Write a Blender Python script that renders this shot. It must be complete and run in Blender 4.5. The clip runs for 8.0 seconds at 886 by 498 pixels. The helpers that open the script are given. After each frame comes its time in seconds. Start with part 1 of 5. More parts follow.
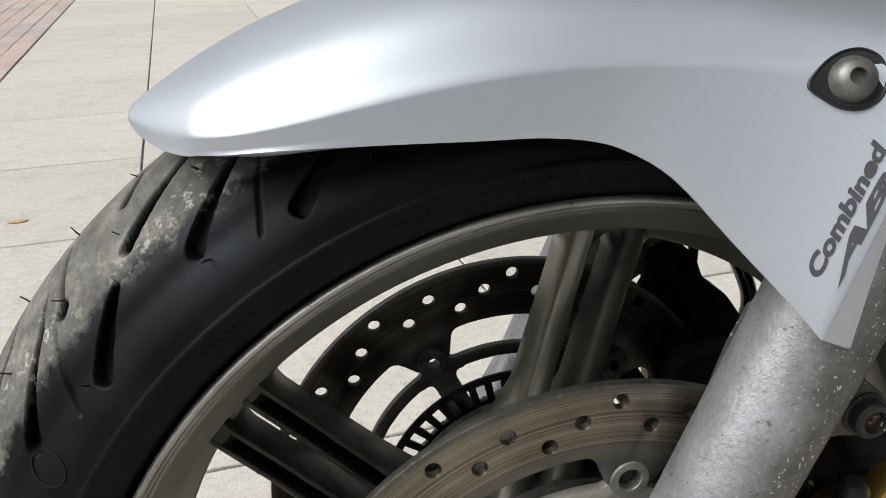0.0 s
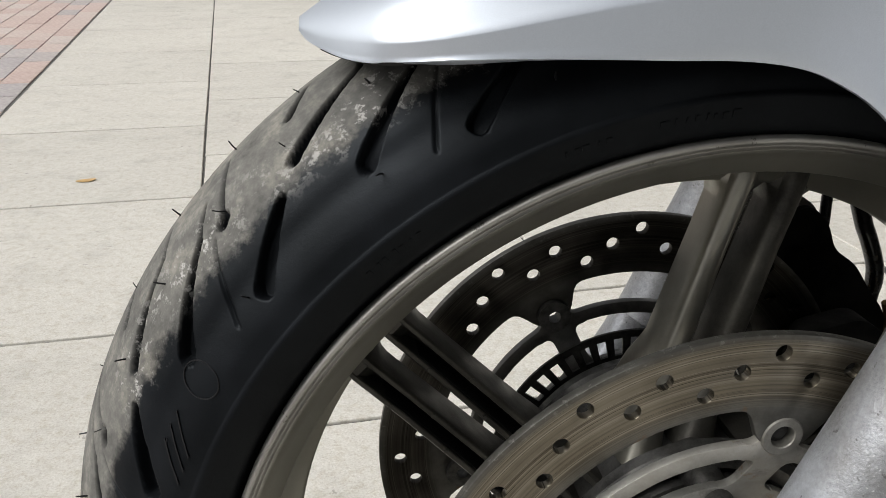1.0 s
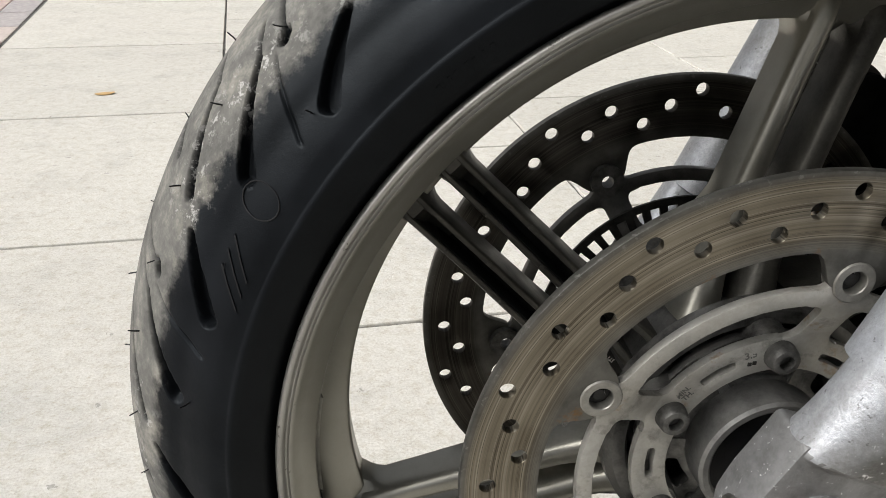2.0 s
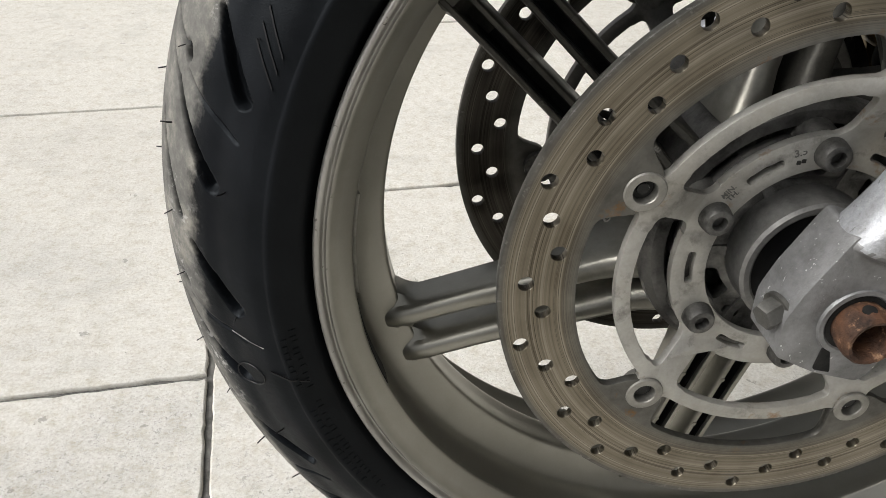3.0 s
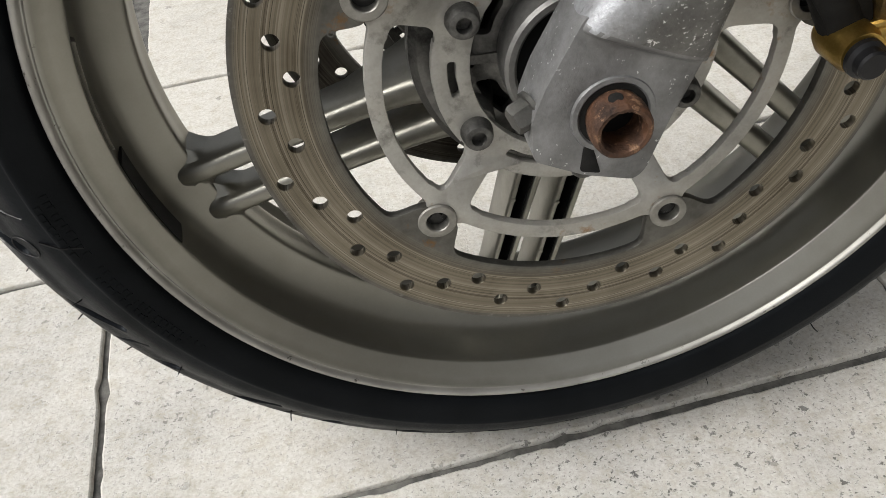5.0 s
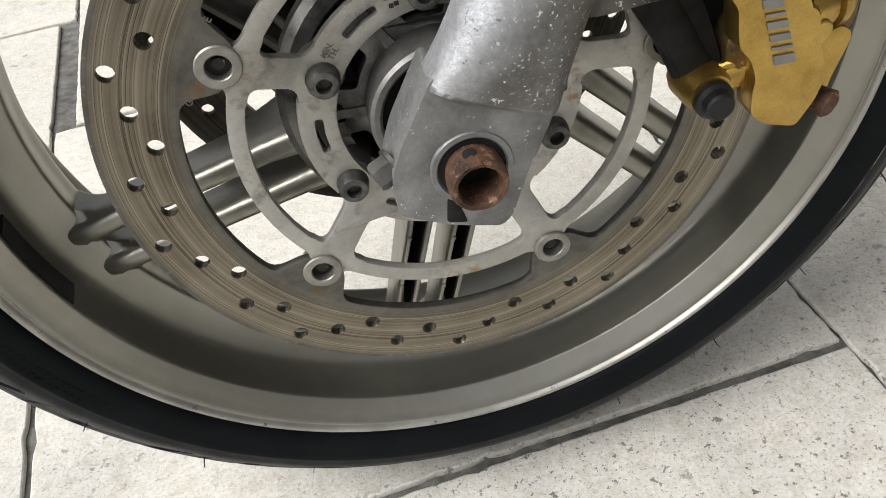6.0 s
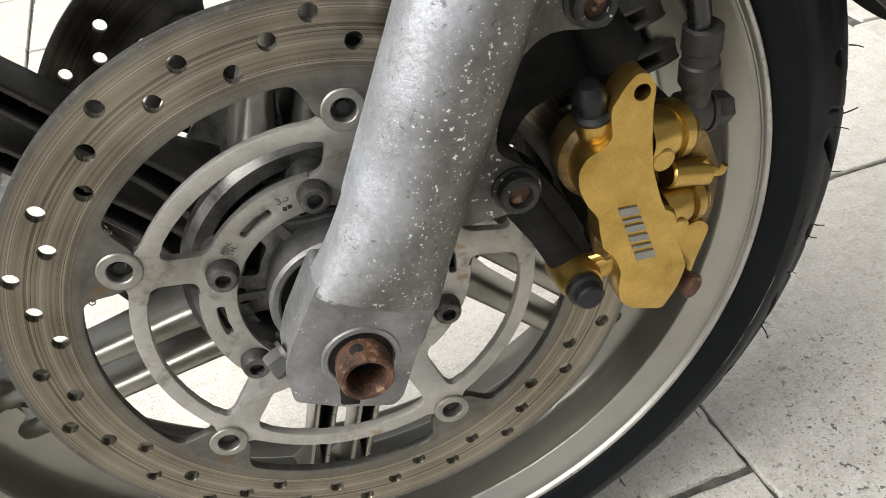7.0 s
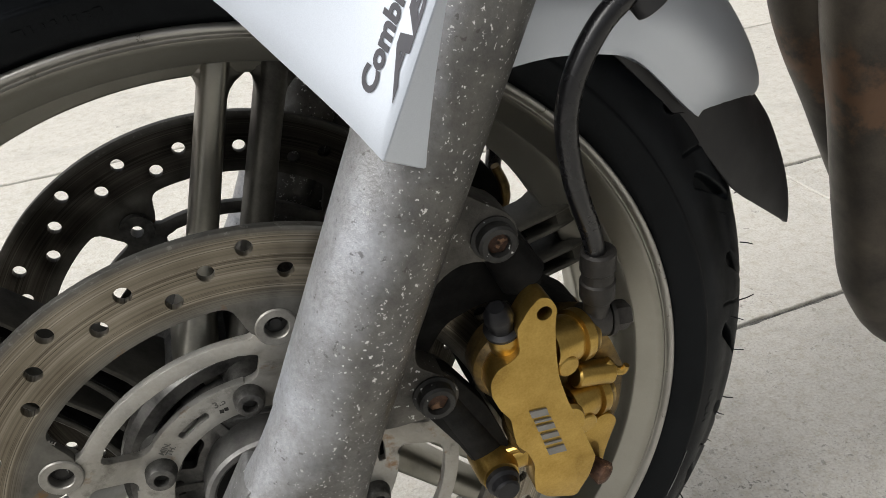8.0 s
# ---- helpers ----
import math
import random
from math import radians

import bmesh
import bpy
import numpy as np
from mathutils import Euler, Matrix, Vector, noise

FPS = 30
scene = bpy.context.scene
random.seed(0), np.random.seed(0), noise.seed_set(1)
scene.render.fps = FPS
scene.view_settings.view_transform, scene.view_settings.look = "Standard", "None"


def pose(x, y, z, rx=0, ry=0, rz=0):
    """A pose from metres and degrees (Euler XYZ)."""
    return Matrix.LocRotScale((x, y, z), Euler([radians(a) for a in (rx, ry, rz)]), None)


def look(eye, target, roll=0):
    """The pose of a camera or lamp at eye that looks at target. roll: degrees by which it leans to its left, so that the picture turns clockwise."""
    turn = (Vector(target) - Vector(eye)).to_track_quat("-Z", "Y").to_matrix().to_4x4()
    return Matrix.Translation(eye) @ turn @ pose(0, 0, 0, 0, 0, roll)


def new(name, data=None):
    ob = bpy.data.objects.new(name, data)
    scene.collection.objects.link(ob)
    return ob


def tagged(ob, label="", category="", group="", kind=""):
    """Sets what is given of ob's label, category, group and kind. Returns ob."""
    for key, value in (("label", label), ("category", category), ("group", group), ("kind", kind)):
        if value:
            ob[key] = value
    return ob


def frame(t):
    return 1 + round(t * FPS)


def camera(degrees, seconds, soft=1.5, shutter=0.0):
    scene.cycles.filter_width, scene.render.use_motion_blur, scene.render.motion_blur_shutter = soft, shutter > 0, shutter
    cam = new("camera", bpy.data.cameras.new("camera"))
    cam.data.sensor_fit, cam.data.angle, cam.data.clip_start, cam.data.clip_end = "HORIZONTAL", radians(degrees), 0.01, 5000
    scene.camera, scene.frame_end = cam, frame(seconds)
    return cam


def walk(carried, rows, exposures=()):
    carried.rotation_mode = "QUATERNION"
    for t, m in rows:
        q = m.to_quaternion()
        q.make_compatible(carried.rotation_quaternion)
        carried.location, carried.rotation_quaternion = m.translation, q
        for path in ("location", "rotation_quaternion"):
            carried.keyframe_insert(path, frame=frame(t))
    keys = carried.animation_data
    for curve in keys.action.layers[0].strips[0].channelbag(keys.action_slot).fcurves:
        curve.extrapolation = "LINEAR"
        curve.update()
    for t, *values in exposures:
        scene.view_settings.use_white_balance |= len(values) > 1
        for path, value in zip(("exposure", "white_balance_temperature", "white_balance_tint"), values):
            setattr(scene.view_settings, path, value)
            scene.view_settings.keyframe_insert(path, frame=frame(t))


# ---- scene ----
cam = camera(55.1, 8.0, soft=0.6)
PATH = [
    (0, (-0.128, -0.367, 0.645), (0.246, 1.443, -0.119), -1.4),
    (0.5, (-0.161, -0.357, 0.628), (0.151, 1.464, -0.136), -0.3),
    (1, (-0.179, -0.357, 0.617), (0.108, 1.462, -0.164), 0.8),
    (1.2, (-0.185, -0.357, 0.605), (0.096, 1.451, -0.203), 1.3),
    (2.3, (-0.208, -0.364, 0.555), (0.039, 1.371, -0.409), 1.8),
    (2.5, (-0.212, -0.366, 0.543), (0.028, 1.342, -0.47), 2.0),
    (3, (-0.212, -0.375, 0.524), (-0.002, 1.277, -0.583), 1.4),
    (3.5, (-0.204, -0.381, 0.5), (-0.05, 1.21, -0.703), -0.7),
    (4, (-0.181, -0.386, 0.491), (-0.126, 1.189, -0.741), -4.8),
    (4.5, (-0.141, -0.386, 0.489), (-0.081, 1.148, -0.793), -6.2),
    (5, (-0.094, -0.387, 0.49), (0.021, 1.105, -0.837), -7.1),
    (5.2, (-0.084, -0.386, 0.492), (0.05, 1.092, -0.849), -7.6),
    (6.3, (-0.032, -0.385, 0.518), (0.153, 1.105, -0.803), -8.9),
    (6.5, (-0.022, -0.383, 0.528), (0.186, 1.13, -0.763), -8.7),
    (7, (-0.009, -0.381, 0.559), (0.29, 1.175, -0.661), -6.7),
    (7.5, (0.005, -0.389, 0.585), (0.383, 1.212, -0.553), -5.2),
    (8, (0.01, -0.39, 0.614), (0.456, 1.27, -0.407), -4.7),
]
walk(cam, [(t, look(eye, target, roll)) for t, eye, target, roll in PATH], exposures=[(0, 0.18), (1.2, 0.16), (2.3, 0.46), (3.0, 0.43), (4.3, 0.31), (5.2, 0.44), (6.3, 0.76), (7.1, 0.88), (7.5, 0.68), (8, 0.39)])

# ---- world, sun and exposure ----
world = bpy.data.worlds.new("overcast_sky")
scene.world = world
world.use_nodes = True
wn = world.node_tree
sky = wn.nodes.new("ShaderNodeTexSky")
sky.sky_type = "NISHITA"
sky.sun_disc = False
sky.sun_elevation, sky.sun_rotation = radians(46), radians(256)
sky.air_density, sky.dust_density, sky.ozone_density = 1.0, 6.0, 1.0
grey = wn.nodes.new("ShaderNodeHueSaturation")
grey.inputs["Saturation"].default_value = 0.18
wn.links.new(sky.outputs["Color"], grey.inputs["Color"])
wn.links.new(grey.outputs["Color"], wn.nodes["Background"].inputs["Color"])
wn.nodes["Background"].inputs["Strength"].default_value = 0.091

sun = new("sun", bpy.data.lights.new("sun", "SUN"))
sun.data.energy, sun.data.angle, sun.data.color = 2.6, radians(45), (1.0, 0.99, 0.97)
sun.matrix_world = look((-1.85, -0.46, 2.0), (0, 0, 0))


# ---- materials ----
def node(tree, kind, **sets):
    n = tree.nodes.new(kind)
    for k, v in sets.items():
        if k in n.inputs:
            n.inputs[k].default_value = v
    return n


def noise_of(tree, coords, scale, detail=4.0, rough=0.55, stretch=None):
    src = coords
    if stretch:
        mp = tree.nodes.new("ShaderNodeMapping")
        mp.inputs["Scale"].default_value = stretch
        tree.links.new(coords, mp.inputs["Vector"])
        src = mp.outputs["Vector"]
    n = node(tree, "ShaderNodeTexNoise", Scale=scale, Detail=detail, Roughness=rough)
    tree.links.new(src, n.inputs["Vector"])
    return n.outputs["Fac"]


def ramp(tree, fac, stops):
    r = tree.nodes.new("ShaderNodeValToRGB")
    while len(r.color_ramp.elements) < len(stops):
        r.color_ramp.elements.new(0.5)
    for e, (p, c) in zip(r.color_ramp.elements, stops):
        e.position = p
        e.color = (c, c, c, 1) if isinstance(c, (int, float)) else (*c, 1)
    tree.links.new(fac, r.inputs["Fac"])
    return r.outputs["Color"]


def blend(tree, fac, a, b, mode="MIX"):
    m = tree.nodes.new("ShaderNodeMix")
    m.data_type, m.blend_type = "RGBA", mode
    for sock, v in ((m.inputs[0], fac), (m.inputs[6], a), (m.inputs[7], b)):
        if isinstance(v, (int, float)):
            sock.default_value = v
        elif isinstance(v, tuple):
            sock.default_value = (*v, 1)
        else:
            tree.links.new(v, sock)
    return m.outputs[2]


def math_of(tree, op, a, b=0.0):
    m = tree.nodes.new("ShaderNodeMath")
    m.operation = op
    for sock, v in zip(m.inputs, (a, b)):
        if isinstance(v, (int, float)):
            sock.default_value = v
        else:
            tree.links.new(v, sock)
    return m.outputs[0]


class Surface:
    """A principled material with object coordinates at hand."""

    def __init__(self, name, colour=(0.5, 0.5, 0.5), rough=0.5, metal=0.0, coat=0.0, specular=0.5):
        self.mat = bpy.data.materials.new(name)
        self.mat.use_nodes = True
        self.tree = self.mat.node_tree
        self.bsdf = self.tree.nodes["Principled BSDF"]
        self.set("Base Color", (*colour, 1))
        self.set("Roughness", rough)
        self.set("Metallic", metal)
        self.set("Coat Weight", coat)
        self.set("Coat Roughness", 0.12)
        self.set("Specular IOR Level", specular)
        self.at = self.tree.nodes.new("ShaderNodeTexCoord").outputs["Object"]

    def set(self, name, v):
        if isinstance(v, (int, float, tuple)):
            self.bsdf.inputs[name].default_value = v
        else:
            self.tree.links.new(v, self.bsdf.inputs[name])

    def noise(self, scale, detail=4.0, rough=0.55, stretch=None):
        return noise_of(self.tree, self.at, scale, detail, rough, stretch)

    def bump(self, height, strength=0.3, distance=0.001):
        b = node(self.tree, "ShaderNodeBump", Strength=strength, Distance=distance)
        self.tree.links.new(height, b.inputs["Height"])
        self.tree.links.new(b.outputs["Normal"], self.bsdf.inputs["Normal"])

    def radius(self):
        """Distance from the wheel's axle."""
        m = self.tree.nodes.new("ShaderNodeVectorMath")
        m.operation = "MULTIPLY"
        m.inputs[1].default_value = (1, 0, 1)
        self.tree.links.new(self.at, m.inputs[0])
        l = self.tree.nodes.new("ShaderNodeVectorMath")
        l.operation = "LENGTH"
        self.tree.links.new(m.outputs[0], l.inputs[0])
        return l.outputs["Value"]

    def rings(self, scale, detail=3.0):
        """Fine concentric scoring about the axle."""
        n = self.tree.nodes.new("ShaderNodeTexNoise")
        n.noise_dimensions = "1D"
        n.inputs["Scale"].default_value, n.inputs["Detail"].default_value = scale, detail
        self.tree.links.new(self.radius(), n.inputs["W"])
        return n.outputs["Fac"]


def mottled(name, dark, light, scale, rough, metal=0.0, bump=0.2, grain=900, coat=0.0, rough_to=None, low=0.35, high=0.65, distance=0.0004):
    s = Surface(name, light, rough, metal, coat)
    a = s.noise(scale, 6, 0.6)
    b = s.noise(grain, 3, 0.6)
    s.set("Base Color", blend(s.tree, 0.18, ramp(s.tree, a, [(low, dark), (high, light)]), ramp(s.tree, b, [(0.3, dark), (0.7, light)])))
    s.set("Roughness", ramp(s.tree, a, [(low, rough_to or rough + 0.12), (high, rough)]))
    if bump:
        s.bump(b, bump, distance)
    return s


def plain(name, colour, rough, metal=0.0, coat=0.0):
    dark = tuple(c * 0.8 for c in colour)
    return mottled(name, dark, colour, 40, rough, metal, 0.1, coat=coat).mat


# Slabs: pale cast concrete with exposed fine pits.
s = Surface("slab_concrete", (0.5, 0.49, 0.45), 0.85)
info = s.tree.nodes.new("ShaderNodeObjectInfo")
place = s.tree.nodes.new("ShaderNodeNewGeometry").outputs["Position"]
N = lambda scale, detail=4, rough=0.6: noise_of(s.tree, place, scale, detail, rough)
wide, mid, fine = N(2.2, 5), N(45, 5, 0.7), N(330, 4, 0.7)
tone = ramp(s.tree, wide, [(0.3, (0.50, 0.475, 0.42)), (0.7, (0.65, 0.63, 0.565))])
tone = blend(s.tree, 0.4, tone, ramp(s.tree, mid, [(0.3, (0.42, 0.40, 0.35)), (0.65, (0.68, 0.665, 0.62))]))
tone = blend(s.tree, 0.42, tone, ramp(s.tree, fine, [(0.3, (0.33, 0.30, 0.245)), (0.5, (0.61, 0.59, 0.54)), (0.7, (0.80, 0.785, 0.74))]))
tone = blend(s.tree, 0.8, tone, blend(s.tree, 1.0, tone, ramp(s.tree, N(75, 5, 0.75), [(0.36, (0.87, 0.835, 0.78)), (0.52, (1.05, 1.05, 1.06))]), "MULTIPLY"))
cell = node(s.tree, "ShaderNodeTexVoronoi", Scale=26.0, Randomness=1.0)
warp = s.tree.nodes.new("ShaderNodeVectorMath")
warp.operation = "MULTIPLY_ADD"
warp.inputs[1].default_value = (0.02, 0.02, 0.02)
s.tree.links.new(node(s.tree, "ShaderNodeTexNoise", Scale=160.0, Detail=3.0).outputs["Color"], warp.inputs[0])
s.tree.links.new(place, warp.inputs[2])
s.tree.links.new(place, warp.inputs[0].links[0].from_node.inputs["Vector"])
s.tree.links.new(warp.outputs[0], cell.inputs["Vector"])
flake = math_of(s.tree, "MULTIPLY", math_of(s.tree, "LESS_THAN", cell.outputs["Distance"], 0.10), ramp(s.tree, cell.outputs["Color"], [(0.50, 0.0), (0.64, 0.5)]))
tone = blend(s.tree, flake, tone, (0.17, 0.16, 0.14))
pits = ramp(s.tree, N(120, 3, 0.6), [(0.63, 1.0), (0.66, 0.28)])
small = ramp(s.tree, N(300, 3, 0.65), [(0.58, 1.0), (0.65, 0.42)])
spot = s.tree.nodes.new("ShaderNodeSeparateXYZ")
s.tree.links.new(place, spot.inputs[0])
worn = math_of(s.tree, "SUBTRACT", math_of(s.tree, "MULTIPLY", spot.outputs["X"], 0.12), math_of(s.tree, "MULTIPLY", spot.outputs["Y"], 0.55))
worn = math_of(s.tree, "ADD", N(4, 3), worn)
few = ramp(s.tree, worn, [(0.36, 0.05), (0.68, 1.0)])
# slabs grow darker and greyer towards -Y and -X
front_tint = math_of(s.tree, "SUBTRACT", worn, math_of(s.tree, "MULTIPLY", spot.outputs["X"], 0.45))
tone = blend(s.tree, ramp(s.tree, front_tint, [(0.45, 0.0), (0.75, 0.75)]), tone, blend(s.tree, 1.0, tone, (0.74, 0.75, 0.77), "MULTIPLY"))
pits = blend(s.tree, 1.0, pits, small, "MULTIPLY")
tone = blend(s.tree, few, tone, blend(s.tree, 1.0, tone, pits, "MULTIPLY"))
stain = ramp(s.tree, N(9, 5, 0.7), [(0.50, 1.0), (0.60, 0.90), (0.74, 0.70)])
tone = blend(s.tree, 0.7, tone, blend(s.tree, 1.0, tone, stain, "MULTIPLY"))
tone = blend(s.tree, 1.0, tone, ramp(s.tree, info.outputs["Random"], [(0.0, 0.93), (1.0, 0.84)]), "MULTIPLY")
s.set("Base Color", tone)
s.bump(blend(s.tree, 1.0, blend(s.tree, 0.5, mid, fine), pits, "MULTIPLY"), 0.6, 0.0015)
SLAB = s.mat
SAND = mottled("joint_sand", (0.042, 0.041, 0.038), (0.160, 0.155, 0.142), 60, 0.95, 0, 0.6, 500).mat
s = Surface("paver_clay", (0.4, 0.2, 0.17), 0.85)
info = s.tree.nodes.new("ShaderNodeObjectInfo")
tone = ramp(s.tree, info.outputs["Random"], [(0.0, (0.52, 0.41, 0.37)), (0.3, (0.47, 0.355, 0.32)), (0.55, (0.54, 0.475, 0.435)), (0.7, (0.32, 0.32, 0.335)), (1.0, (0.47, 0.445, 0.43))])
tone = blend(s.tree, 0.35, tone, ramp(s.tree, s.noise(60, 4), [(0.3, (0.22, 0.16, 0.14)), (0.7, (0.55, 0.47, 0.42))]))
s.set("Base Color", tone)
s.bump(s.noise(300), 0.4, 0.001)
PAVER = s.mat
ASPHALT = mottled("asphalt", (0.035, 0.035, 0.037), (0.075, 0.075, 0.075), 120, 0.9, 0, 0.6, 300).mat

# Silver paint with a clear coat.
s = Surface("silver_paint", (0.62, 0.64, 0.67), 0.36, 0.75, 0.15)
fl = s.noise(2600, 2, 0.7)
s.set("Base Color", blend(s.tree, 0.25, (0.575, 0.617, 0.675), ramp(s.tree, fl, [(0.3, (0.46, 0.495, 0.55)), (0.7, (0.70, 0.75, 0.81))])))
s.set("Roughness", ramp(s.tree, s.noise(18, 4), [(0.35, 0.41), (0.7, 0.46)]))
s.set("Coat Roughness", 0.10)
SILVER = s.mat
# Champagne grey wheel paint, dusty.
s = mottled("wheel_paint", (0.26, 0.251, 0.217), (0.325, 0.315, 0.277), 22, 0.34, 0.93, 0.08, 900, 0.0, 0.42, 0.25, 0.6)
rad = s.radius()
grain = s.noise(34, 5, 0.65)
# shade is painted into barrel, lip groove and inner spokes, mixed with brake dust
film_shade = math_of(s.tree, "ADD", rad, math_of(s.tree, "MULTIPLY", math_of(s.tree, "SUBTRACT", grain, 0.5), 0.006))
place_y = s.tree.nodes.new("ShaderNodeSeparateXYZ")
s.tree.links.new(s.at, place_y.inputs[0])
deep = math_of(s.tree, "ADD", math_of(s.tree, "ABSOLUTE", place_y.outputs["Y"]), math_of(s.tree, "MULTIPLY", math_of(s.tree, "SUBTRACT", grain, 0.5), 0.004))
barrel = math_of(s.tree, "MULTIPLY", ramp(s.tree, deep, [(0.0465, 0.16), (0.0492, 0.0)]), ramp(s.tree, rad, [(0.1965, 0.0), (0.2010, 1.0)]))
groove = ramp(s.tree, film_shade, [(0.2215, 0.0), (0.2236, 0.75), (0.2244, 0.75), (0.2252, 0.0)])
inward = ramp(s.tree, rad, [(0.100, 0.55), (0.190, 0.0)])
film_shade = math_of(s.tree, "ADD", blend(s.tree, 1.0, blend(s.tree, 1.0, barrel, groove, "LIGHTEN"), ramp(s.tree, s.noise(12, 5, 0.6), [(0.3, 0.45), (0.6, 1.0)]), "MULTIPLY"), math_of(s.tree, "MULTIPLY", inward, ramp(s.tree, s.noise(26, 5, 0.7), [(0.4, 0.0), (0.7, 1.0)])))
base = blend(s.tree, film_shade, s.bsdf.inputs["Base Color"].links[0].from_socket, (0.062, 0.058, 0.047))
lip = ramp(s.tree, rad, [(0.2244, 0.0), (0.2250, 1.0)])
chips = ramp(s.tree, s.noise(170, 4, 0.7), [(0.64, 0.0), (0.67, 0.8)])
lip_tone = blend(s.tree, chips, ramp(s.tree, s.noise(30, 4), [(0.3, (0.28, 0.27, 0.25)), (0.7, (0.48, 0.47, 0.44))]), (0.07, 0.066, 0.055))
s.set("Base Color", blend(s.tree, lip, base, lip_tone))
s.set("Metallic", blend(s.tree, film_shade, (0.93, 0.93, 0.93), (0.6, 0.6, 0.6)))
s.set("Roughness", blend(s.tree, lip, s.bsdf.inputs["Roughness"].links[0].from_socket, (0.52, 0.52, 0.52)))
WHEEL = s.mat
# darker copy of the wheel paint: brake dust plus painted shade
DUSTY_SHADED = mottled("dusty_shaded_paint", (0.022, 0.021, 0.018), (0.105, 0.100, 0.085), 38, 0.36, 0.6, 0.2, 700, 0.0, 0.55, 0.30, 0.72).mat
# Tyre rubber with dry dust on the tread.
s = Surface("tyre_rubber", (0.010, 0.010, 0.011), 0.5, 0.0, 0.0, 0.13)
base = ramp(s.tree, s.noise(28, 6), [(0.35, (0.0022, 0.0026, 0.0032)), (0.7, (0.0075, 0.0085, 0.0102))])
raised = s.tree.nodes.new("ShaderNodeAttribute")
raised.attribute_name = "raised"
rad = s.radius()
onto = ramp(s.tree, rad, [(0.2815, 0.0), (0.2885, 1.0)])
edge = ramp(s.tree, math_of(s.tree, "ADD", rad, math_of(s.tree, "MULTIPLY", s.noise(60, 5, 0.7), 0.016)), [(0.2890, 0.0), (0.2935, 1.0)])
patch = ramp(s.tree, s.noise(22, 6, 0.65), [(0.25, 0.45), (0.55, 1.0)])
dust = blend(s.tree, 1.0, blend(s.tree, 1.0, edge, patch, "MULTIPLY"), raised.outputs["Fac"], "MULTIPLY")
dustc = ramp(s.tree, s.noise(48, 6, 0.75), [(0.25, (0.075, 0.073, 0.067)), (0.5, (0.16, 0.155, 0.142)), (0.66, (0.28, 0.265, 0.23))])
c = blend(s.tree, math_of(s.tree, "MULTIPLY", dust, 0.9), base, dustc)
chalk = ramp(s.tree, s.noise(150, 5, 0.78), [(0.54, 0.0), (0.60, 1.0)])
band = ramp(s.tree, rad, [(0.2790, 0.0), (0.2850, 1.0), (0.2935, 1.0), (0.2970, 0.15)])
chalk = blend(s.tree, 1.0, blend(s.tree, 1.0, chalk, band, "MULTIPLY"), ramp(s.tree, s.noise(14, 3), [(0.45, 0.0), (0.6, 1.0)]), "MULTIPLY")
c = blend(s.tree, math_of(s.tree, "MULTIPLY", chalk, 0.8), c, (0.42, 0.41, 0.39))
c = blend(s.tree, ramp(s.tree, rad, [(0.2478, 0.55), (0.2486, 0.0)]), c, (0.0008, 0.0008, 0.001))
s.set("Base Color", c)
s.set("Roughness", blend(s.tree, dust, ramp(s.tree, s.noise(60, 5), [(0.3, 0.40), (0.7, 0.55)]), (0.9, 0.9, 0.9)))
s.bump(s.noise(500, 5, 0.75), 0.3, 0.0006)
s.set("Specular Tint", (0.84, 0.93, 1.0, 1))
TYRE = s.mat
RUBBER_S = mottled("black_rubber", (0.003, 0.003, 0.0035), (0.009, 0.009, 0.010), 60, 0.38, 0, 0.2, 800)
RUBBER_S.set("Specular IOR Level", 0.3)
RUBBER = RUBBER_S.mat
HOSE = mottled("hose_rubber", (0.004, 0.004, 0.005), (0.011, 0.011, 0.012), 60, 0.22, 0, 0.15, 800, 0, 0.32).mat
BLACK = mottled("black_plastic", (0.005, 0.005, 0.0055), (0.012, 0.012, 0.013), 30, 0.5, 0, 0.2, 900).mat


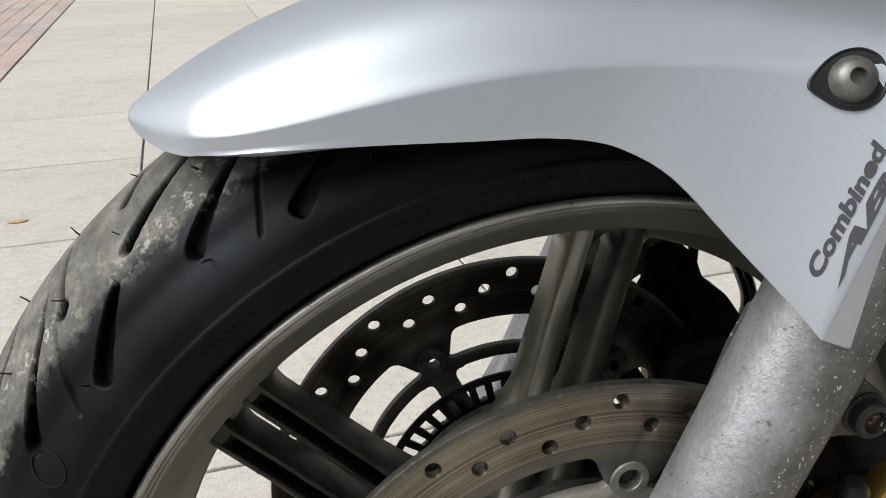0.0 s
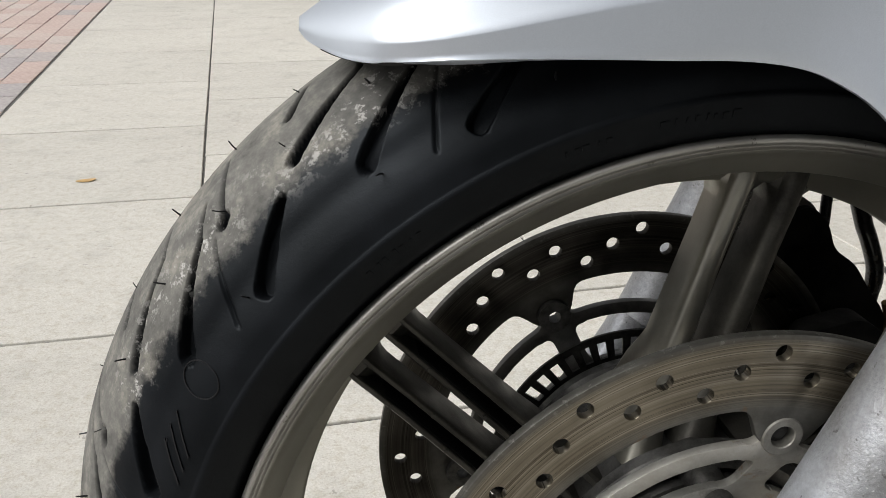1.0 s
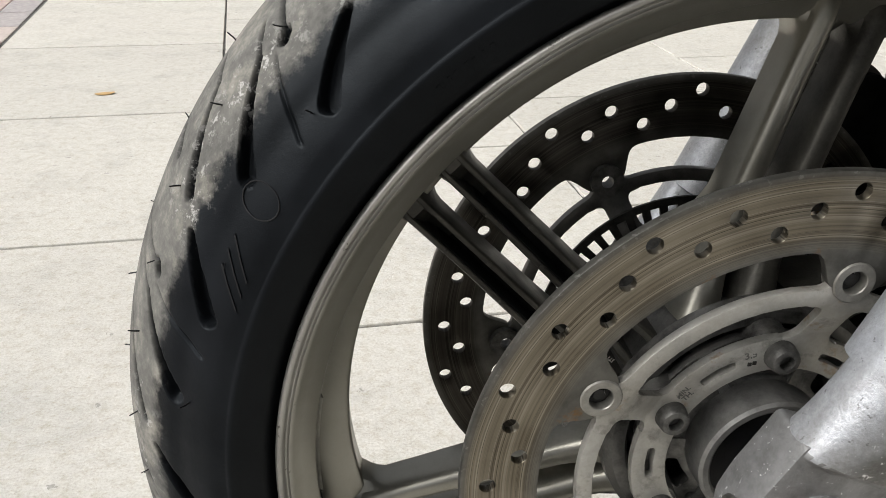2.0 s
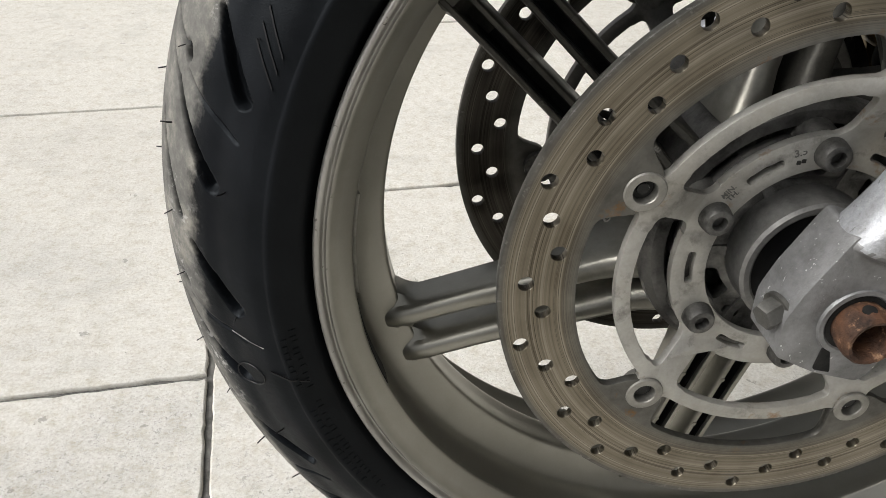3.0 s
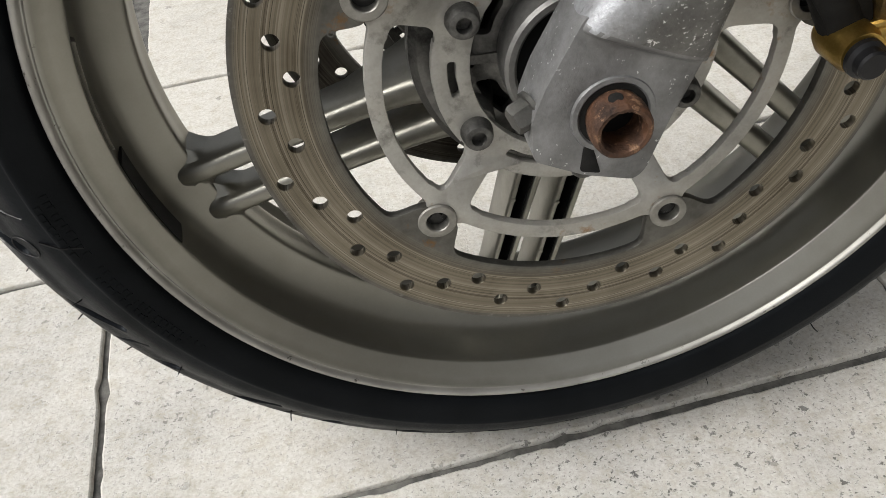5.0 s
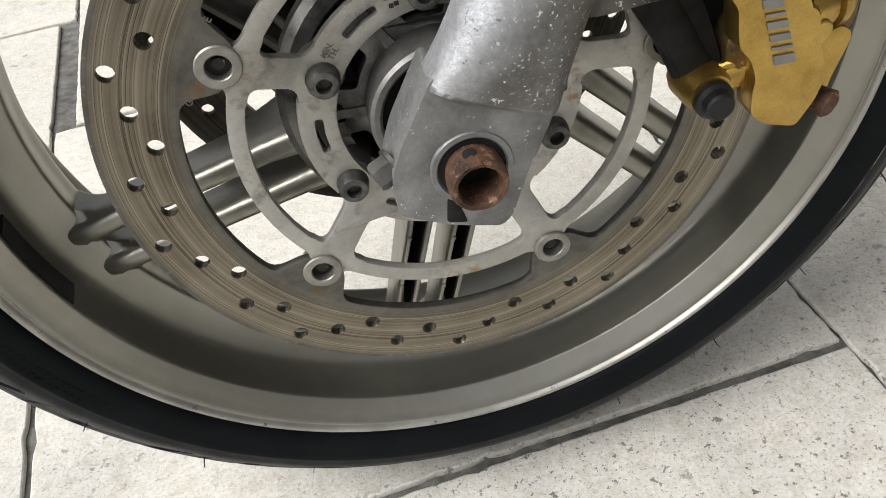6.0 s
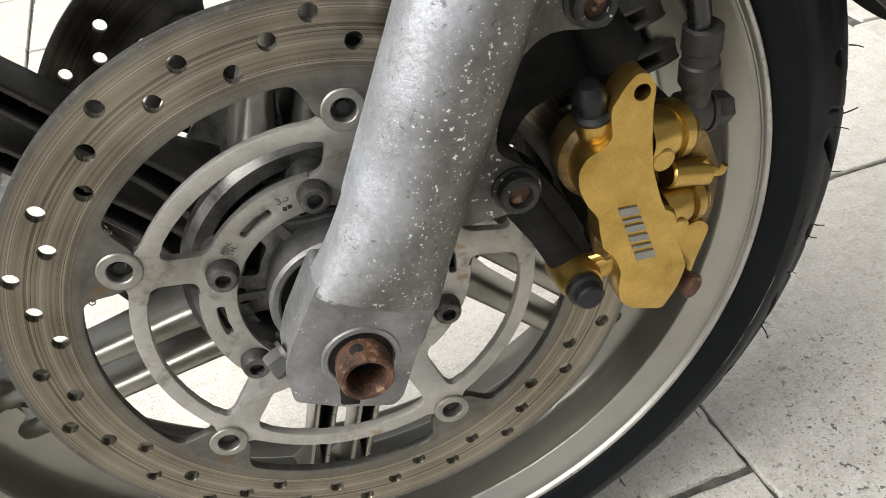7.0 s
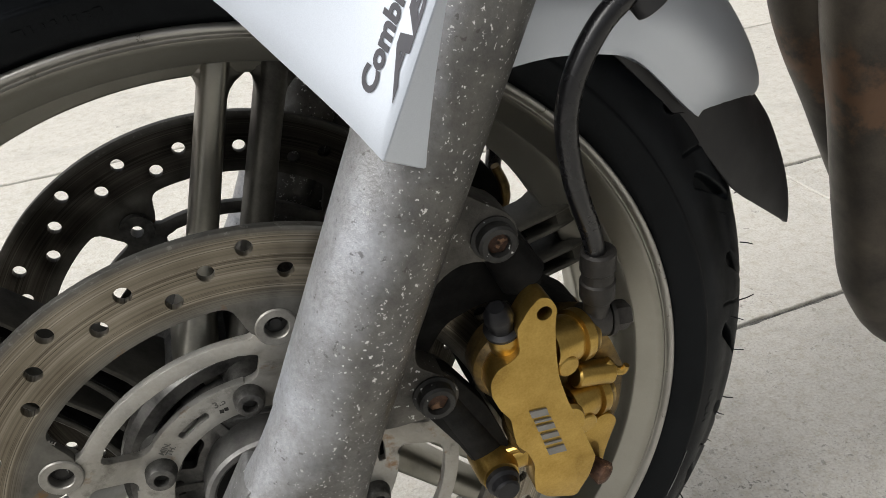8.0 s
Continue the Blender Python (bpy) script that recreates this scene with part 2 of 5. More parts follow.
def steel_disc(name, dark, mid, light, rough):
    s = Surface(name, mid, rough, 0.9)
    bands = s.rings(900, 4)
    broad = s.rings(150, 3)
    c = blend(s.tree, 0.5, ramp(s.tree, bands, [(0.28, dark), (0.5, mid), (0.72, light)]), ramp(s.tree, broad, [(0.35, dark), (0.5, mid), (0.66, light)]))
    c = blend(s.tree, 0.25, c, ramp(s.tree, s.noise(25, 5), [(0.3, dark), (0.7, light)]))
    scores = ramp(s.tree, s.rings(2400, 2), [(0.30, 0.35), (0.38, 1.0)])
    c = blend(s.tree, 1.0, c, scores, "MULTIPLY")
    plain_steel = ramp(s.tree, s.noise(70, 5, 0.65), [(0.3, (0.085, 0.082, 0.073)), (0.7, (0.17, 0.165, 0.15))])
    rad = s.radius()
    rusty = ramp(s.tree, math_of(s.tree, "ADD", s.noise(42, 5, 0.7), ramp(s.tree, rad, [(0.1135, 0.05), (0.1150, 0.0)])), [(0.66, 0.0), (0.74, 0.7)])
    plain_steel = blend(s.tree, rusty, plain_steel, (0.21, 0.105, 0.03))
    track = ramp(s.tree, rad, [(0.1168, 0.0), (0.1176, 1.0), (0.1476, 1.0), (0.1482, 0.0)])
    nicks = ramp(s.tree, s.noise(240, 4, 0.7), [(0.58, 0.0), (0.66, 1.0)])
    nicks = blend(s.tree, 1.0, nicks, ramp(s.tree, rad, [(0.1482, 0.0), (0.1486, 1.0)]), "MULTIPLY")
    c = blend(s.tree, track, plain_steel, c)
    s.set("Base Color", blend(s.tree, nicks, c, (0.26, 0.25, 0.235)))
    s.set("Roughness", blend(s.tree, track, (0.5, 0.5, 0.5), ramp(s.tree, bands, [(0.3, rough + 0.12), (0.7, rough)])))
    s.set("Anisotropic", math_of(s.tree, "MULTIPLY", track, 0.72))
    s.set("Anisotropic Rotation", 0.25)
    around = s.tree.nodes.new("ShaderNodeTangent")
    around.direction_type, around.axis = "RADIAL", "Y"
    s.tree.links.new(around.outputs["Tangent"], s.bsdf.inputs["Tangent"])
    s.bump(bands, 0.35, 0.0003)
    return s.mat


DISC = steel_disc("worn_brake_steel", (0.045, 0.036, 0.025), (0.175, 0.150, 0.110), (0.38, 0.345, 0.28), 0.28)
# same steel darkened for the far disc: its shade is put into the colour
SHADED_DISC = steel_disc("shaded_brake_steel", (0.016, 0.014, 0.012), (0.045, 0.040, 0.033), (0.11, 0.10, 0.085), 0.38)
s = mottled("carrier_alloy", (0.24, 0.233, 0.21), (0.43, 0.42, 0.388), 35, 0.40, 0.5, 0.15, 700, 0.0, 0.6, 0.25, 0.6)
rust = ramp(s.tree, s.noise(38, 5, 0.7), [(0.60, 0.0), (0.68, 1.0)])
old = s.bsdf.inputs["Base Color"].links[0].from_socket
s.set("Base Color", blend(s.tree, math_of(s.tree, "MULTIPLY", rust, 0.75), old, (0.24, 0.115, 0.03)))
brown = ramp(s.tree, s.noise(17, 5, 0.65), [(0.45, 0.0), (0.70, 0.55)])
s.set("Base Color", blend(s.tree, brown, s.bsdf.inputs["Base Color"].links[0].from_socket, (0.17, 0.145, 0.105)))
grime = ramp(s.tree, s.noise(60, 6, 0.7), [(0.56, 0.0), (0.70, 0.6)])
s.set("Base Color", blend(s.tree, grime, s.bsdf.inputs["Base Color"].links[0].from_socket, (0.06, 0.056, 0.048)))
CARRIER = s.mat
s = mottled("foot_alloy", (0.085, 0.084, 0.080), (0.265, 0.266, 0.268), 35, 0.40, 0.5, 0.55, 380, 0, 0.55, 0.3, 0.68, 0.0007)
crust = ramp(s.tree, s.noise(260, 4, 0.7), [(0.655, 0.0), (0.68, 0.9)])
s.set("Base Color", blend(s.tree, crust, s.bsdf.inputs["Base Color"].links[0].from_socket, (0.66, 0.66, 0.65)))
FOOT = s.mat
BOBBIN = mottled("bobbin_steel", (0.17, 0.163, 0.145), (0.31, 0.30, 0.272), 80, 0.42, 0.7, 0.1).mat
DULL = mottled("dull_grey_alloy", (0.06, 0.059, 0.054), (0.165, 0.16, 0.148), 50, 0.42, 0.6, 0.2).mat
BOLT = mottled("dirty_bolt_steel", (0.016, 0.0155, 0.0145), (0.075, 0.073, 0.068), 120, 0.45, 0.7, 0.3).mat
BOLT_PALE = mottled("carrier_bolt_steel", (0.03, 0.029, 0.027), (0.125, 0.122, 0.114), 160, 0.42, 0.6, 0.3).mat
HUB = mottled("hub_casting", (0.012, 0.0117, 0.011), (0.19, 0.186, 0.175), 42, 0.36, 0.7, 0.4, 700, 0, 0.5, 0.32, 0.6).mat
COLLAR = mottled("collar_alloy", (0.08, 0.079, 0.074), (0.21, 0.206, 0.195), 60, 0.40, 0.6, 0.2).mat
# Fork leg: lacquered alloy, blotched by corrosion under the lacquer and white specks.
s = Surface("corroded_alloy", (0.45, 0.45, 0.44), 0.5, 0.6)
body = ramp(s.tree, s.noise(18, 6, 0.65), [(0.30, (0.21, 0.207, 0.20)), (0.46, (0.33, 0.338, 0.350)), (0.68, (0.49, 0.517, 0.565))])
body = blend(s.tree, 0.3, body, ramp(s.tree, s.noise(420, 5, 0.75), [(0.35, (0.12, 0.118, 0.112)), (0.65, (0.46, 0.47, 0.49))]))
sep = s.tree.nodes.new("ShaderNodeSeparateXYZ")
s.tree.links.new(s.at, sep.inputs[0])
# the leg's rear side has its shade painted in; lacquer flakes mostly there too
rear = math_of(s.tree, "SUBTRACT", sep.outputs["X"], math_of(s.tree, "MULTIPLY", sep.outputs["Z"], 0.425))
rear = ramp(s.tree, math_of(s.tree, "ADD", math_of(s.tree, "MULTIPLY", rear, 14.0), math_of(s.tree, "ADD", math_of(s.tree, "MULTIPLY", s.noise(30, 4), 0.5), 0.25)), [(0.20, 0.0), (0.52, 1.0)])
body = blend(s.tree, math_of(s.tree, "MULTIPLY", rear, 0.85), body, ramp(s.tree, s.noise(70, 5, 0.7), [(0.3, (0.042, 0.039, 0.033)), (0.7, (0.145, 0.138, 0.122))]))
specks = ramp(s.tree, s.noise(560, 3, 0.6), [(0.640, 0.0), (0.660, 1.0)])
flakes = ramp(s.tree, s.noise(140, 4, 0.7), [(0.672, 0.0), (0.690, 1.0)])
specks = blend(s.tree, 1.0, specks, flakes, "LIGHTEN")
body = blend(s.tree, blend(s.tree, 1.0, specks, rear, "MULTIPLY"), body, (0.68, 0.68, 0.67))
pocks = ramp(s.tree, s.noise(260, 4, 0.65), [(0.635, 0.0), (0.68, 0.6)])
body = blend(s.tree, pocks, body, (0.06, 0.055, 0.05))
s.set("Base Color", body)
s.set("Roughness", ramp(s.tree, s.noise(90, 5), [(0.3, 0.33), (0.7, 0.50)]))
s.bump(s.noise(420, 4, 0.7), 0.5, 0.0007)
FORK = s.mat
CHROME_DIM = mottled("fitting_steel", (0.012, 0.011, 0.010), (0.050, 0.046, 0.041), 60, 0.45, 0.4, 0.3).mat
s = Surface("gold_anodised", (0.55, 0.37, 0.10), 0.29, 0.95)
g1 = ramp(s.tree, s.noise(50, 5, 0.6), [(0.25, (0.26, 0.16, 0.04)), (0.45, (0.42, 0.275, 0.072)), (0.7, (0.54, 0.365, 0.105))])
s.set("Base Color", blend(s.tree, 0.2, g1, ramp(s.tree, s.noise(900, 3), [(0.3, (0.26, 0.155, 0.03)), (0.7, (0.60, 0.42, 0.14))])))
s.bump(s.noise(520, 3, 0.6), 0.4, 0.0004)
GOLD = s.mat
# dirty gold for the housings; on the far caliper it also stands for shade
GOLD_DULL = mottled("gold_dirt_shade", (0.012, 0.010, 0.007), (0.27, 0.175, 0.055), 70, 0.38, 0.6, 0.3, 700).mat
s = mottled("rusty_steel", (0.012, 0.007, 0.005), (0.10, 0.045, 0.022), 90, 0.55, 0.25, 0.8, 330, 0, 0.9, 0.32, 0.62, 0.0010)
flake = ramp(s.tree, s.noise(150, 5, 0.7), [(0.56, 0.0), (0.64, 0.85)])
s.set("Base Color", blend(s.tree, flake, s.bsdf.inputs["Base Color"].links[0].from_socket, (0.26, 0.15, 0.085)))
RUST = s.mat
s = mottled("heat_stained_steel", (0.014, 0.012, 0.010), (0.06, 0.05, 0.038), 25, 0.42, 0.5, 0.2)
sep = s.tree.nodes.new("ShaderNodeSeparateXYZ")
s.tree.links.new(s.at, sep.inputs[0])
scale_at = ramp(s.tree, math_of(s.tree, "ADD", sep.outputs["Z"], math_of(s.tree, "MULTIPLY", s.noise(35, 5, 0.7), 0.12)), [(0.170, 0.0), (0.184, 1.0), (0.196, 1.0), (0.215, 0.0)])
s.set("Base Color", blend(s.tree, math_of(s.tree, "MULTIPLY", scale_at, 0.8), s.bsdf.inputs["Base Color"].links[0].from_socket, (0.10, 0.055, 0.03)))
PIPE = s.mat
LETTER = plain("grey_lettering", (0.06, 0.06, 0.07), 0.4)
BADGE = plain("raised_bare_metal", (0.25, 0.245, 0.235), 0.34, 0.8)
s = mottled("grimy_alloy", (0.007, 0.0068, 0.006), (0.042, 0.041, 0.038), 45, 0.55, 0.3, 0.6, 350, 0, 0.7, 0.3, 0.65, 0.0006)
flecks = ramp(s.tree, s.noise(300, 3, 0.6), [(0.66, 0.0), (0.70, 1.0)])
s.set("Base Color", blend(s.tree, flecks, s.bsdf.inputs["Base Color"].links[0].from_socket, (0.6, 0.6, 0.58)))
GRIME = s.mat
s = mottled("grimy_lug_alloy", (0.026, 0.0245, 0.021), (0.125, 0.118, 0.104), 45, 0.48, 0.4, 0.7, 330, 0, 0.65, 0.3, 0.68, 0.0008)
flecks = ramp(s.tree, s.noise(330, 3, 0.6), [(0.655, 0.0), (0.68, 1.0)])
s.set("Base Color", blend(s.tree, flecks, s.bsdf.inputs["Base Color"].links[0].from_socket, (0.55, 0.55, 0.53)))
LUG = s.mat
# black for caked brake dust, and for gaps and holes painted as shade
DIRT_SHADE_S = mottled("dust_shade_black", (0.002, 0.002, 0.002), (0.013, 0.0125, 0.0115), 60, 0.65, 0.0, 0.5, 500)
DIRT_SHADE_S.set("Specular IOR Level", 0.2)
DIRT_SHADE = DIRT_SHADE_S.mat
UNDER = mottled("mudguard_underside", (0.006, 0.006, 0.006), (0.022, 0.021, 0.019), 40, 0.8, 0, 0.4, 400).mat
SCUFF = mottled("pale_scuff", (0.10, 0.10, 0.10), (0.30, 0.30, 0.29), 300, 0.8).mat
LEAF = mottled("dry_leaf", (0.40, 0.25, 0.10), (0.55, 0.37, 0.16), 60, 0.7, 0, 0.3).mat


SHADE_WALL = mottled("shade_wall_dark", (0.05, 0.048, 0.045), (0.12, 0.115, 0.105), 3, 0.7, 0, 0.2, 60).mat


# ---- building helpers ----
def part(name, bm, material, parent=None, label="", sharp=35, flat=False):
    me = bpy.data.meshes.new(name)
    bmesh.ops.recalc_face_normals(bm, faces=bm.faces[:])
    bm.normal_update()
    for f in bm.faces:
        f.smooth = not flat or f.normal.z < 0.999
    bm.to_mesh(me)
    bm.free()
    me.set_sharp_from_angle(angle=radians(sharp))
    for m in material if isinstance(material, (list, tuple)) else [material]:
        me.materials.append(m)
    ob = new(name, me)
    ob.parent = parent
    return tagged(ob, label)


def ring_faces(bm, a, b):
    n = len(a)
    for i in range(n):
        bm.faces.new((a[i], a[(i + 1) % n], b[(i + 1) % n], b[i]))


def turned(bm, profile, n=96, closed=True, centre=(0, 0)):
    """A profile of (radius, y) turned about the axle's direction."""
    rows = []
    for r, y in profile:
        rows.append([bm.verts.new((centre[0] + r * math.cos(2 * math.pi * i / n), y, centre[1] + r * math.sin(2 * math.pi * i / n))) for i in range(n)])
    for a, b in zip(rows, rows[1:] + (rows[:1] if closed else [])):
        ring_faces(bm, a, b)
    return rows


def frame_of(d):
    d = Vector(d).normalized()
    u = d.cross(Vector((0, 0, 1)) if abs(d.z) < 0.9 else Vector((1, 0, 0))).normalized()
    return u, d.cross(u)


def spun(bm, p, d, profile, n=24):
    """A closed solid of revolution: profile rows of (distance along d from p, radius)."""
    p, d = Vector(p), Vector(d).normalized()
    u, v = frame_of(d)
    rows = [[bm.verts.new(p + d * t + (u * math.cos(2 * math.pi * i / n) + v * math.sin(2 * math.pi * i / n)) * max(r, 1e-5)) for i in range(n)] for t, r in profile]
    for a, b in zip(rows, rows[1:]):
        ring_faces(bm, a, b)
    bm.faces.new(rows[0][::-1])
    bm.faces.new(rows[-1])
    return rows


def rod(bm, p, q, r, n=24, bevel=0.0006, r2=None):
    L, r2 = (Vector(q) - Vector(p)).length, r2 or r
    b = min(bevel, L / 3, r / 2)
    spun(bm, p, Vector(q) - Vector(p), [(0, r - b), (b, r), (L - b, r2), (L, r2 - b)], n)


def swept(bm, pts, radii, n=16):
    """A tube along a smooth line through the points."""
    pts = [Vector(p) for p in pts]
    line, rad = [], []
    for i in range(len(pts) - 1):
        p0, p1, p2, p3 = pts[max(i - 1, 0)], pts[i], pts[i + 1], pts[min(i + 2, len(pts) - 1)]
        for k in range(8):
            t = k / 8
            line.append(0.5 * (2 * p1 + (p2 - p0) * t + (2 * p0 - 5 * p1 + 4 * p2 - p3) * t * t + (3 * p1 - p0 - 3 * p2 + p3) * t ** 3))
            rad.append(radii[i] * (1 - t) + radii[i + 1] * t)
    line.append(pts[-1])
    rad.append(radii[-1])
    u, rows = None, []
    for i, p in enumerate(line):
        d = (line[min(i + 1, len(line) - 1)] - line[max(i - 1, 0)]).normalized()
        u = frame_of(d)[0] if u is None else (u - d * u.dot(d)).normalized()
        v = d.cross(u)
        rows.append([bm.verts.new(p + (u * math.cos(2 * math.pi * k / n) + v * math.sin(2 * math.pi * k / n)) * rad[i]) for k in range(n)])
    for a, b in zip(rows, rows[1:]):
        ring_faces(bm, a, b)
    bm.faces.new(rows[0][::-1])
    bm.faces.new(rows[-1])


def plate(bm, loops, y0, y1, lift=None, bevel=0.0):
    """A flat plate between y0 and y1 with an outline and holes, given as (x, z) loops."""
    faces_at = []
    sides = []
    for y in (y0, y1):
        rings, edges = [], []
        for loop in loops:
            vs = [bm.verts.new((x, y + (lift(math.hypot(x, z)) if lift else 0), z)) for x, z in loop]
            rings.append(vs)
            edges += [bm.edges.new((vs[i], vs[(i + 1) % len(vs)])) for i in range(len(vs))]
        bmesh.ops.triangle_fill(bm, edges=edges, use_beauty=True)
        sides.append(rings)
    rim = []
    for a, b in zip(*sides):
        ring_faces(bm, a, b)
        for ring in (a, b):
            rim += [bm.edges.get((ring[i], ring[(i + 1) % len(ring)])) for i in range(len(ring))]
    if bevel:
        bmesh.ops.recalc_face_normals(bm, faces=bm.faces[:])
        bmesh.ops.bevel(bm, geom=rim, offset=bevel, segments=2, profile=0.5, affect="EDGES", clamp_overlap=True)


def circle(x, z, r, n=20):
    return [(x + r * math.cos(2 * math.pi * i / n), z + r * math.sin(2 * math.pi * i / n)) for i in range(n)]


def polar(r, deg):
    return r * math.cos(radians(deg)), r * math.sin(radians(deg))


def rounded(points, radius, n=5):
    """An outline of (x, z) points with its corners rounded."""
    out, k = [], len(points)
    for i in range(k):
        p, a, b = Vector(points[i]), Vector(points[i - 1]), Vector(points[(i + 1) % k])
        r = min(radius, (a - p).length * 0.45, (b - p).length * 0.45)
        s0, s1 = p + (a - p).normalized() * r, p + (b - p).normalized() * r
        for j in range(n + 1):
            t = j / n
            q = s0 * (1 - t) ** 2 + p * 2 * t * (1 - t) + s1 * t * t
            out.append((q.x, q.y))
    return out


def smooth_line(points, closed=True, per=6):
    out, k = [], len(points)
    for i in range(k if closed else k - 1):
        g = lambda j: Vector(points[j % k] if closed else points[min(max(j, 0), k - 1)])
        p0, p1, p2, p3 = g(i - 1), g(i), g(i + 1), g(i + 2)
        for j in range(per):
            t = j / per
            out.append(tuple(0.5 * (2 * p1 + (p2 - p0) * t + (2 * p0 - 5 * p1 + 4 * p2 - p3) * t * t + (3 * p1 - p0 - 3 * p2 + p3) * t ** 3)))
    if not closed:
        out.append(tuple(points[-1]))
    return out


def lofted(bm, sections, caps=True):
    rows = [[bm.verts.new(p) for p in s] for s in sections]
    for a, b in zip(rows, rows[1:]):
        ring_faces(bm, a, b)
    if caps:
        bm.faces.new(rows[0][::-1])
        bm.faces.new(rows[-1])


def hexagon(bm, p, d, r, length, dome=0.0):
    """A hexagon head with a small washer face."""
    p, d = Vector(p), Vector(d).normalized()
    spun(bm, p, d, [(0, r * 1.25), (length * 0.2, r * 1.25), (length * 0.2, r * 1.0)], 24)
    spun(bm, p + d * length * 0.2, d, [(0, r), (length * 0.65, r), (length * 0.8, r * 0.88)], 6)


def interp(table, x):
    """Straight interpolation in rows (x, value or tuple)."""
    for (x0, a), (x1, b) in zip(table, table[1:]):
        if x <= x1:
            t = min(max((x - x0) / (x1 - x0), 0), 1)
            return tuple(p * (1 - t) + q * t for p, q in zip(a, b)) if isinstance(a, tuple) else a * (1 - t) + b * t
    return table[-1][1]
from mathutils.bvhtree import BVHTree


# ---- ground ----
def box(bm, x0, x1, y0, y1, z0, z1, bevel=0.0):
    vs = [bm.verts.new((x, y, z)) for z in (z0, z1) for x, y in ((x0, y0), (x1, y0), (x1, y1), (x0, y1))]
    for f in ((3, 2, 1, 0), (4, 5, 6, 7), (0, 1, 5, 4), (1, 2, 6, 5), (2, 3, 7, 6), (3, 0, 4, 7)):
        bm.faces.new([vs[i] for i in f])
    if bevel:
        top = [e for e in bm.edges if all(v.co.z > z1 - 1e-6 for v in e.verts)]
        bmesh.ops.bevel(bm, geom=top, offset=bevel, segments=2, profile=0.5, affect="EDGES")


bm = bmesh.new()
vs = [bm.verts.new(p) for p in ((-400, -400, -0.0048), (400, -400, -0.0048), (400, 400, -0.0048), (-400, 400, -0.0048))]
bm.faces.new(vs)
ground = tagged(part("ground", bm, SAND), "sandy bedding under the paving, reaching to the horizon", "ground", kind="structure")
pavement = tagged(new("pavement"), "pale concrete slab pavement with dark open joints", "pavement", kind="structure")
GRID = pose(-0.345, 0.220, 0, 0, 0, 4.8)  # the corner of three slabs, and the slabs' direction
PITCH, JOINT = 0.607, 0.0054

# an unseen plain wall, added behind the machine to darken what faces it
bm = bmesh.new()
box(bm, 3.2, 3.6, -9.0, 9.0, 0.0, 6.5)
tagged(part("shade_wall_east", bm, SHADE_WALL), "unseen dark wall added behind the parked machine to block light", "wall", kind="structure")

# ---- motorcycle ----
AXLE = 0.3004
bike = tagged(new("motorcycle"), "silver motorcycle parked upright on pale concrete slabs, front wheel seen close", "motorcycle")
bike.matrix_basis = pose(0, 0, AXLE, -0.5, 0, 0)

# tyre
TYRE_SIDE = [(0.224, 0.050), (0.2275, 0.0545), (0.2300, 0.0585), (0.2340, 0.0625), (0.2440, 0.0664), (0.2475, 0.0672), (0.2482, 0.0661), (0.2556, 0.0642), (0.2621, 0.0604), (0.2686, 0.0553), (0.2746, 0.0518), (0.2798, 0.0474), (0.2844, 0.0420), (0.2888, 0.0351), (0.2932, 0.0266), (0.2965, 0.0166), (0.2984, 0.0072)]
SECTION = [(r, -y) for r, y in TYRE_SIDE] + [(0.2989, 0.0)] + [(r, y) for r, y in reversed(TYRE_SIDE)]
sec = smooth_line(SECTION, closed=False, per=4)
sec = np.array(sec)
run = np.concatenate([[0], np.cumsum(np.hypot(*np.diff(sec, axis=0).T))])
side = np.linspace(0, 0.032, 22)
steps = np.concatenate([side[:-1], np.linspace(0.032, run[-1] - 0.032, 200), run[-1] - side[-2::-1]])
sec = np.stack([np.interp(steps, run, sec[:, 0]), np.interp(steps, run, sec[:, 1])], 1)
run = steps - np.interp(0, sec[:, 1], steps)
crown = sec[:, 0] > 0.2605
across = lambda y: float(np.interp(y, sec[crown, 1], run[crown]))
REPEATS, STEP = 16, 150
WIDTH = 2 * math.pi / REPEATS
# grooves: (start angle, start y, end angle, end y, start width, end width, depth), for one repeat of the tread
GROOVES = [
    (0.2, -0.0470, 6.2, -0.0590, 0.0017, 0.0040, 0.0066),
    (8.0, -0.0330, 15.4, -0.0535, 0.0012, 0.0036, 0.0066),
    (12.2, -0.0185, 20.2, -0.0385, 0.0012, 0.0030, 0.0062),
    (6.2, -0.0200, 8.0, -0.0330, 0.0006, 0.0009, 0.0030),
    (10.6, -0.0050, 12.2, -0.0185, 0.0006, 0.0009, 0.0030),
    (2.9, -0.0070, 5.2, -0.0350, 0.0006, 0.0010, 0.0030),
    (5.1, -0.0350, 5.5, -0.0362, 0.0026, 0.0026, 0.0062),
    (16.5, -0.0010, 19.0, -0.0170, 0.0008, 0.0020, 0.0040),
    (6.8, -0.0390, 10.2, -0.0600, 0.0005, 0.0005, 0.0016),
]
ang = np.arange(STEP) / STEP * WIDTH
aa, ss = np.meshgrid(ang, run, indexing="ij")
lean = 4.9 * np.clip(np.abs(run), 0.0, 0.072)  # columns of the mesh run along the grooves
aa = aa + lean[None, :]
sink = np.zeros_like(aa)
